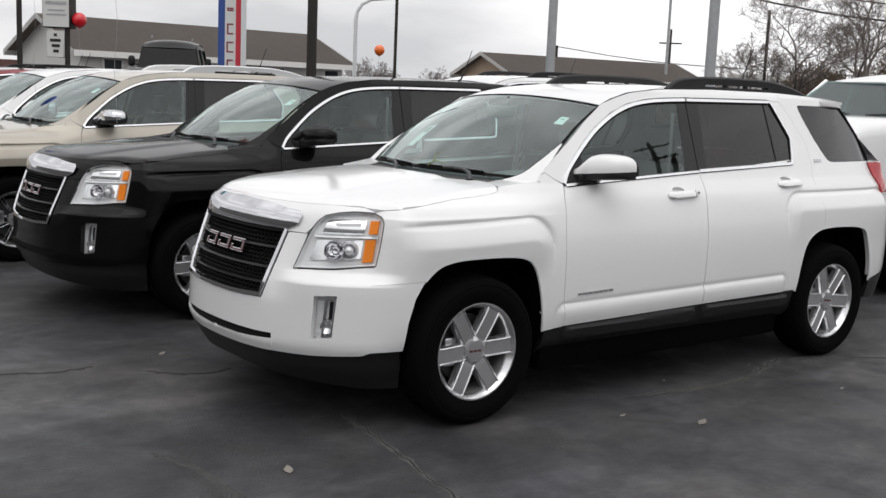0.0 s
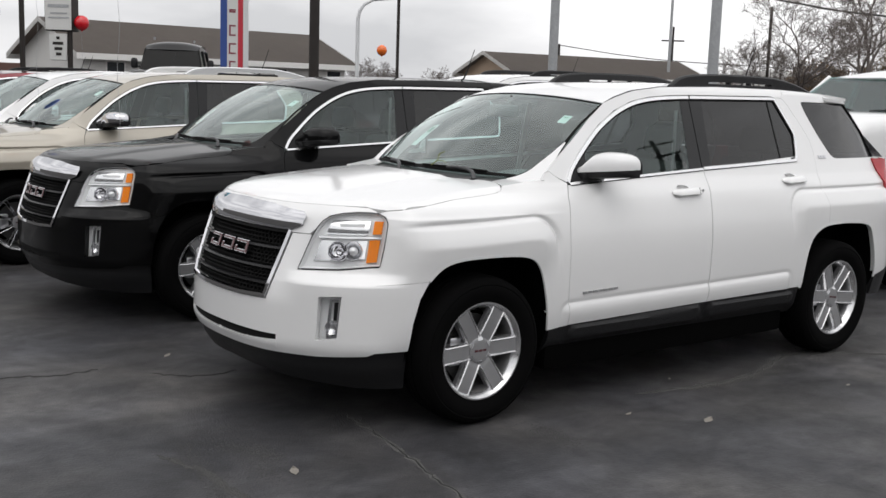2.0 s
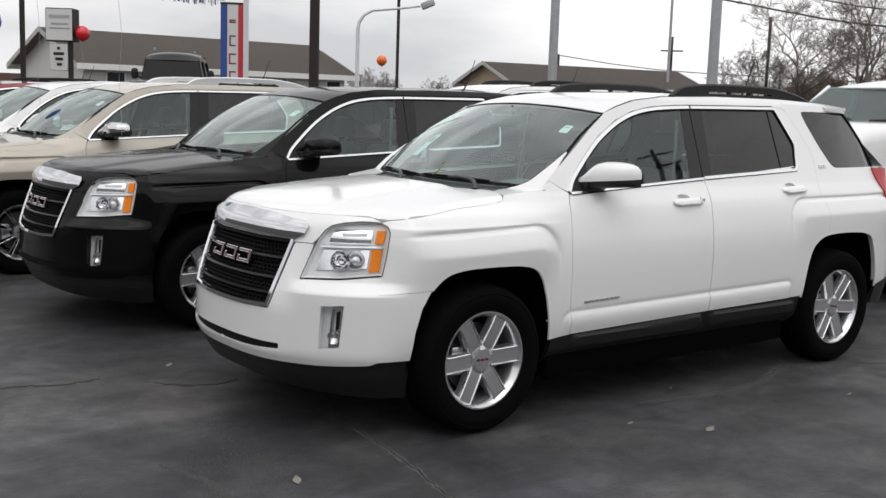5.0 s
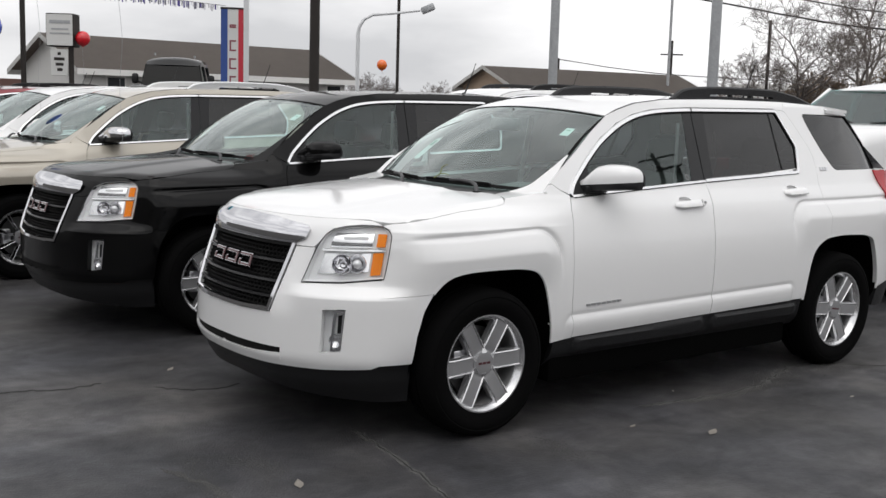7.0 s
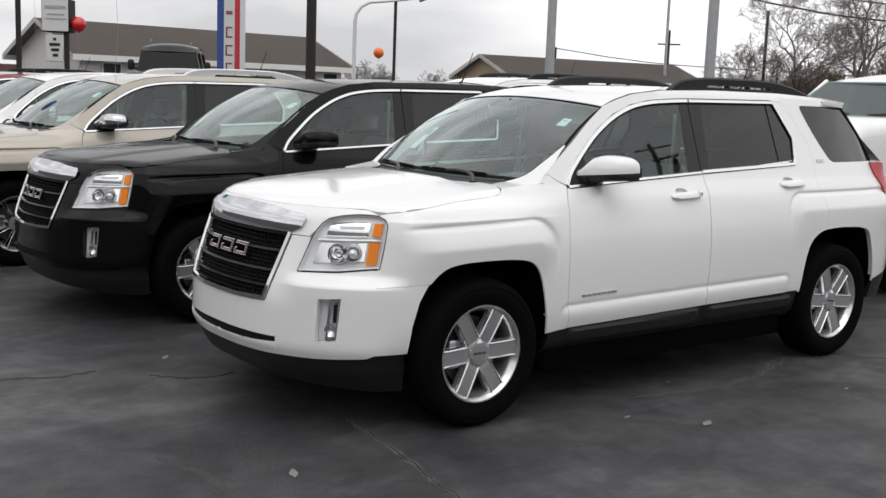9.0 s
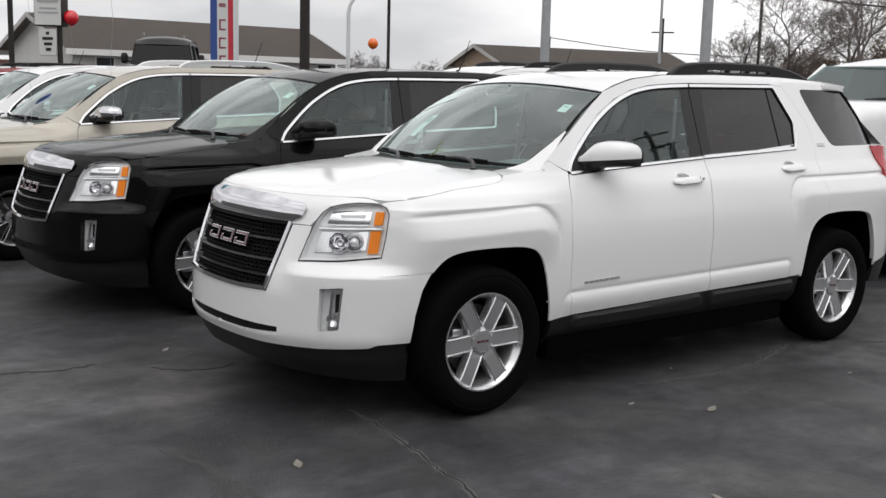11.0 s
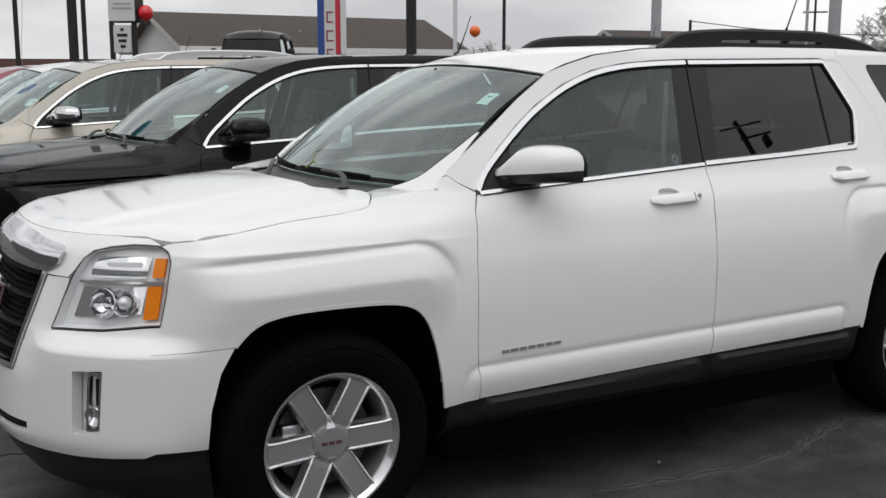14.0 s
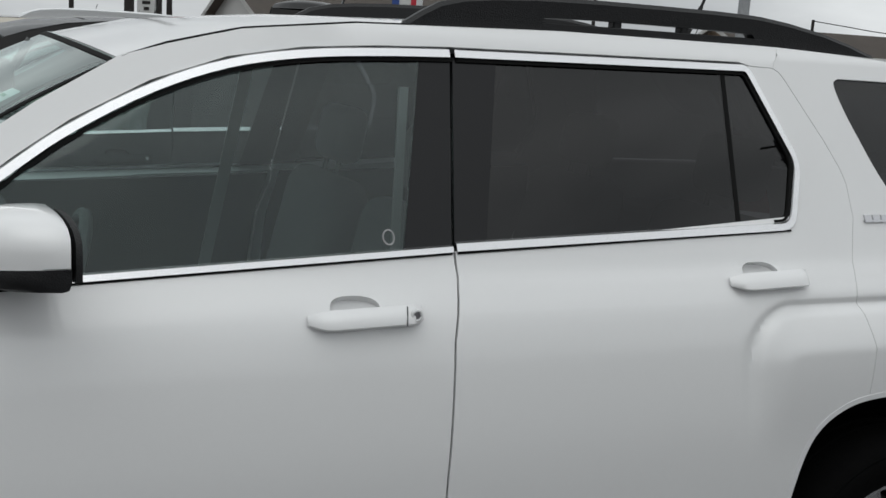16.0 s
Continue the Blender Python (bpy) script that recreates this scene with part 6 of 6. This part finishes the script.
def balloon(x, y, z, d, color, name, string_z, label):
    m = material(name, color, .22, coat=.6, vary=.05, grain=6)
    t = thing("balloon", pose(x, y, 0), label, "balloon", "balloons")
    bm = bmesh.new()
    lathe(bm, [(0, d * .50), (d * .18, d * .47), (d * .34, d * .37), (d * .46, d * .20), (d * .50, .0), (d * .46, -d * .20), (d * .35, -d * .37), (d * .20, -d * .48), (d * .05, -d * .54), (d * .03, -d * .56), (d * .06, -d * .60), (0, -d * .60)],
          28, Matrix.Translation((0, 0, z)) @ Matrix.Rotation(radians(90), 4, "X"))
    part("skin", bm, m, t)
    bm = bmesh.new()
    n = 8
    tube(bm, [(.012 * math.sin(k * 1.3), .01 * math.sin(k), string_z + (z - d * .6 - string_z) * k / n) for k in range(n + 1)], .0014, 5)
    part("string", bm, M_POLE_GREY, t)
    return t


balloon(12.32, 18.61, 2.51, .27, (.75, .14, .01), "orange_rubber", 0, "orange balloon on a string")
balloon(3.81, 16.1, 2.60, .28, (.60, .01, .02), "red_rubber", 0, "red balloon tied at the sign board")
balloon(-.27, 3.10, 2.44, .30, (.60, .01, .025), "red_rubber_near", 1.12, "red balloon tied to the black car")
balloon(-.13, 7.35, 2.24, .31, (.01, .07, .50), "blue_rubber", 1.12, "blue balloon tied to a parked car")
balloon(-.30, 4.97, 2.56, .31, (.10, .42, .56), "light_blue_rubber", 1.12, "light blue balloon tied to the tan car")


pole("thin_pole", 51.2, 53.97, .10, 5.1, M_POLE_DARK, "thin far pole that holds a cable")


def cable(pts, r, label, name="cable"):
    bm = bmesh.new()
    p = smooth_line(np.array(pts, float), 8)
    tube(bm, [tuple(q) for q in p], r, 6)
    return tagged(part(name, bm, M_WIRE, None), label, "cable", "overhead cables")


cable([(14.3, 44.0, 11.3), (25, 31.5, 7.6), (31.78, 23.64, 5.86), (33.38, 21.53, 5.37), (35.31, 18.62, 4.87), (40, 9, 3.9)], .035, "black sagging overhead cable between poles")
cable([(30, 36, 9.0), (37.76, 24.01, 6.47), (39.55, 21.26, 5.94), (44, 12, 4.8)], .03, "black sagging overhead cable between poles")
cable([(51.2, 53.97, 5.03), (52.6, 52.6, 4.77), (54.46, 50.77, 4.44), (57.96, 46.89, 4.04), (68, 36, 3.6)], .03, "thin far black cable behind the houses")
# string of tinsel streamers
t = thing("pennant_string", pose(0, 0, 0), "line hung with purple and white tinsel streamers", "pennants")
line = smooth_line(np.array([(-14, 26.6, 5.2), (-5, 26.6, 4.62), (3.28, 26.6, 4.41), (5.95, 26.6, 4.437), (9.24, 26.6, 4.445), (11.78, 26.62, 4.38)], float), 40)
bm = bmesh.new()
tube(bm, [tuple(p) for p in line], .008, 5)
part("line", bm, M_WIRE, t)
rnd = random.Random(4)
for nm, mt in (("tinsel", material("purple_tinsel", (.10, .08, .28), .35, metal=.3)), ("tinsel", material("white_tinsel", (.62, .62, .66), .3, metal=.3)), ("tinsel", material("grey_tinsel", (.16, .16, .20), .4))):
    bm = bmesh.new()
    for i in range(190):
        p = Vector(line[rnd.randrange(len(line) - 6)]) + Vector((rnd.uniform(-.11, .11), rnd.uniform(-.03, .03), 0))
        h, w, s = rnd.uniform(.10, .22), rnd.uniform(.008, .02), rnd.uniform(-.03, .03)
        box(bm, p.x - w + s, p.x + w, p.y - .002, p.y + .002, p.z - h, p.z)
    tagged(part(nm, bm, mt, t, smooth=False), kind="stuff")


# slim pole across the lane, mirrored in the side windows
t = thing("utility_pole", pose(6.82, -4.26, 0), "slim dark pole with two cross arms and a transformer", "pole", "poles")
bm = bmesh.new()
tube(bm, [(0, 0, 0), (0, 0, 4.86)], .042, 10, .024)
part("shaft", bm, M_POLE_DARK, t)
for lo, hi in (((.10, -.28, 5.02), (-.02, .26, 4.60)), ((.02, -.06, 4.70), (-.02, .28, 4.44))):
    bm = bmesh.new()
    tube(bm, [lo, hi], .010, 6)
    part("cross_arm", bm, M_POLE_DARK, t, "slanting cross arm")
bm = bmesh.new()
lathe(bm, [(0, -.05), (.03, -.048), (.033, -.04), (.033, .04), (.028, .05), (0, .055)], 14, Matrix.Translation((-.01, .20, 4.42)) @ Matrix.Rotation(radians(90), 4, "X"))
part("transformer", bm, M_POLE_DARK, t)
# a green twig caught on the wiper
bm = bmesh.new()
tube(bm, [(.25, -.10, 1.175), (.26, -.14, 1.20), (.28, -.13, 1.235), (.285, -.17, 1.25)], .004, 6, .002)
tube(bm, [(.26, -.14, 1.20), (.24, -.22, 1.205), (.22, -.27, 1.20)], .003, 6, .0015)
tagged(part("twig", bm, material("green_twig", (.20, .24, .08), .7), None), "thin green twig caught under the wiper", "twig")


# ---- houses ----
def house(name, n, f, length, ridge, eave, label, wall_mat, gable_mat):
    """A gabled house: n and f are the near and far corners of its gable end; length runs along the eaves."""
    n, f = Vector((*n, 0)), Vector((*f, 0))
    g = f - n
    w = g.length
    g.normalize()
    a = Vector((g.y, -g.x, 0))
    h = thing(name, Matrix(((a.x, g.x, 0, n.x), (a.y, g.y, 0, n.y), (0, 0, 1, 0), (0, 0, 0, 1))), label, "house")
    bm = bmesh.new()
    lo = [bm.verts.new(c) for c in ((0, 0, 0), (length, 0, 0), (length, w, 0), (0, w, 0))]
    hi = [bm.verts.new(c) for c in ((0, 0, eave), (length, 0, eave), (length, w, eave), (0, w, eave))]
    for k in (0, 2):
        bm.faces.new((lo[k], lo[k + 1], hi[k + 1], hi[k]))
    r0, r1 = bm.verts.new((0, w / 2, ridge)), bm.verts.new((length, w / 2, ridge))
    f0, f1 = bm.faces.new((lo[3], lo[0], hi[0], r0, hi[3])), bm.faces.new((lo[1], lo[2], hi[2], r1, hi[1]))
    f0.material_index = f1.material_index = 1
    part("wall", bm, wall_mat, h, smooth=False, mats=(gable_mat,))
    slope = (ridge - eave) / (w / 2)
    for sd in (0, 1):
        bm = bmesh.new()
        o = .45
        y0, y1 = (-o, w / 2) if sd == 0 else (w + o, w / 2)
        z0, z1 = eave - o * slope, ridge
        vs = [bm.verts.new(c) for c in ((-.4, y0, z0 + .05), (length + .4, y0, z0 + .05), (length + .4, y1, z1 + .05), (-.4, y1, z1 + .05))]
        bm.faces.new(vs)
        bmesh.ops.solidify(bm, geom=bm.faces[:], thickness=.10)
        rf = part("roof", bm, M_SHINGLE, h, smooth=False)
        bm = bmesh.new()
        yy = y0 - .03 if sd == 0 else y0
        box(bm, -.42, length + .42, yy, yy + .03, z0 - .14, z0 + .07)
        part("fascia", bm, M_FASCIA, rf, smooth=False)
        for x in (-.44, length + .41):
            bm = bmesh.new()
            q = [bm.verts.new(c) for c in ((x, y0, z0 - .12), (x, y1, z1 - .12), (x, y1, z1 + .08), (x, y0, z0 + .08))]
            bm.faces.new(q)
            bmesh.ops.solidify(bm, geom=bm.faces[:], thickness=.03)
            part("rake_board", bm, M_FASCIA, rf, smooth=False)
    return h


hl = house("ranch_house", (9.60, 33.34), (9.22, 39.4), 11.15, 3.68, 2.52, "long pale ranch house with a brown shingle roof", M_SIDING, M_SIDING)
for x in (.8, 4.4, 7.6, 10.2):
    bm = bmesh.new()
    box(bm, x, x + .75, -.03, .02, 1.2, 2.2)
    wi = part("window", bm, M_FASCIA, hl, smooth=False)
    bm = bmesh.new()
    box(bm, x + .06, x + .69, -.045, -.031, 1.26, 2.14)
    part("pane", bm, M_WINDOW, wi, smooth=False)
for x, y, z in ((3.3, 1.3, 3.2), (4.9, 1.2, 3.15)):
    bm = bmesh.new()
    tube(bm, [(x, y, z - .2), (x, y, z - .04)], .04, 8)
    part("vent_pipe", bm, M_POLE_GREY, hl)
house("gabled_house", (31.37, 35.48), (31.97, 40.43), 12.1, 3.48, 2.55, "tan gabled house with a brown shingle roof", M_BRICKTAN, M_BRICKTAN)
bm = bmesh.new()
box(bm, 6, 22, 54, 58, 0, 2.2, .02)
tagged(part("low_building", bm, material("red_brown_brick", (.12, .065, .055), .9, vary=.2), None, smooth=False), "low red-brown building at the far edge", "building")
bm = bmesh.new()
box(bm, 37, 40.5, 25.5, 27.2, 0, 2.85, .05)
tagged(part("low_building", bm, M_SIDING, None, smooth=False), "low grey building behind the lot", "building")


# ---- bare trees ----
M_OLDLEAF = material("withered_leaves", (.16, .13, .11), .9, vary=.4, grain=20)
M_RUSSET = material("russet_leaves", (.20, .135, .075), .9, vary=.5, grain=20)


def tree(x, y, height, seed, label, spread=1.0, levels=7, leaves=0, group="bare trees", sizes=(.010, .024), foliage=None):
    rnd = random.Random(seed)
    t = thing("tree", pose(x, y, 0), label, "tree", group)
    wood, fine, tips = bmesh.new(), bmesh.new(), []

    def grow(p, d, length, r, level):
        bm = wood if level < 3 else fine
        pts, q, dd = [p], p.copy(), d.copy()
        bend = .20 if level < 2 else .38
        for _ in range(3):
            dd = (dd + Vector((rnd.uniform(-bend, bend), rnd.uniform(-bend, bend), rnd.uniform(-.12, .20)))).normalized()
            q = q + dd * length / 3
            pts.append(q.copy())
        tube(bm, pts, r, 7 if level < 2 else 5 if level < 4 else 3, max(.0055, r * .62))
        if level >= levels - 2:
            tips.append(pts[-1])
        if level >= levels:
            for _ in range(3):
                az = rnd.uniform(0, math.tau)
                side = Matrix.Rotation(az, 3, dd) @ dd.orthogonal().normalized()
                b = rnd.choice(pts[1:])
                tube(fine, [b, b + (dd * .6 + side * rnd.uniform(.4, 1)).normalized() * rnd.uniform(.10, .26) * height / 9], .0055, 3, .0035)
            return
        if 2 <= level <= levels - 2:
            for p1 in pts[1:3]:
                az = rnd.uniform(0, math.tau)
                side = Matrix.Rotation(az, 3, dd) @ dd.orthogonal().normalized()
                grow(p1, (dd * .5 + side).normalized(), length * rnd.uniform(.35, .6), max(.0055, r * .34), max(level + 2, levels - 2))
        k = 3 if level < 2 else rnd.choice((2, 2, 3))
        for i in range(k):
            az = rnd.uniform(0, math.tau)
            side = Matrix.Rotation(az + i * math.tau / k, 3, dd) @ dd.orthogonal().normalized()
            nd = (dd * rnd.uniform(.7, 1.0) + side * rnd.uniform(.38, .72) * spread * (.75 if level == 0 else 1)).normalized()
            grow(pts[-1] if i < 2 else pts[2], nd, length * rnd.uniform(.64, .84), max(.006, r * (rnd.uniform(.60, .74) if level < 2 else rnd.uniform(.46, .60))), level + 1)
    grow(Vector((0, 0, 0)), Vector((0, 0, 1)), height * .22, height * .0105, 0)
    part("trunk", wood, M_BARK, t, smooth=True)
    tagged(part("crown", fine, M_TWIG, t, smooth=False), kind="stuff")
    if leaves:
        bm = bmesh.new()
        for _ in range(leaves):
            c = rnd.choice(tips) + Vector((rnd.gauss(0, .12), rnd.gauss(0, .12), rnd.gauss(0, .12)))
            s = rnd.uniform(*sizes)
            m = Matrix.Translation(c) @ Euler((rnd.uniform(0, 3), rnd.uniform(0, 3), rnd.uniform(0, 3))).to_matrix().to_4x4()
            v = [bm.verts.new(m @ Vector(k)) for k in ((-s, 0, 0), (0, -s * .6, .2 * s), (s, 0, 0), (0, s * .6, .2 * s))]
            bm.faces.new((v[0], v[1], v[2]))
            bm.faces.new((v[0], v[2], v[3]))
        tagged(part("leaves", bm, foliage or M_OLDLEAF, t, smooth=False), kind="stuff")
    return t


tree(31.9, 20.2, 8.8, 31, "tall bare winter tree with fine twigs", .85, 7, 1500)
tree(31.2, 21.0, 5.4, 32, "smaller bare winter tree with fine twigs", .9, 7, 900)
tree(33.3, 18.1, 10.5, 35, "thick-trunked bare winter tree with fine twigs", .85, 7, 1500)
tree(36.6, 15.6, 9.0, 34, "bare winter tree with fine twigs", .9, 7, 900)
tree(35.2, 53.8, 4.8, 21, "small bare tree behind the houses", 1.1, 7, 200)
tree(36.6, 53.0, 4.2, 25, "small bare tree behind the houses", 1.1, 7, 200)
tree(37.9, 52.0, 4.0, 22, "small bare tree behind the houses", 1.1, 7)
tree(40.5, 50.5, 3.8, 23, "small bare tree behind the houses", 1.1, 7)
tree(34.3, 21.0, 4.7, 24, "low brown shrub below the trees", 1.3, 7, 9000, sizes=(.03, .06), foliage=M_RUSSET)
tree(37.0, 19.5, 5.4, 26, "low brown shrub below the trees", 1.3, 7, 7000, sizes=(.03, .055), foliage=M_RUSSET)
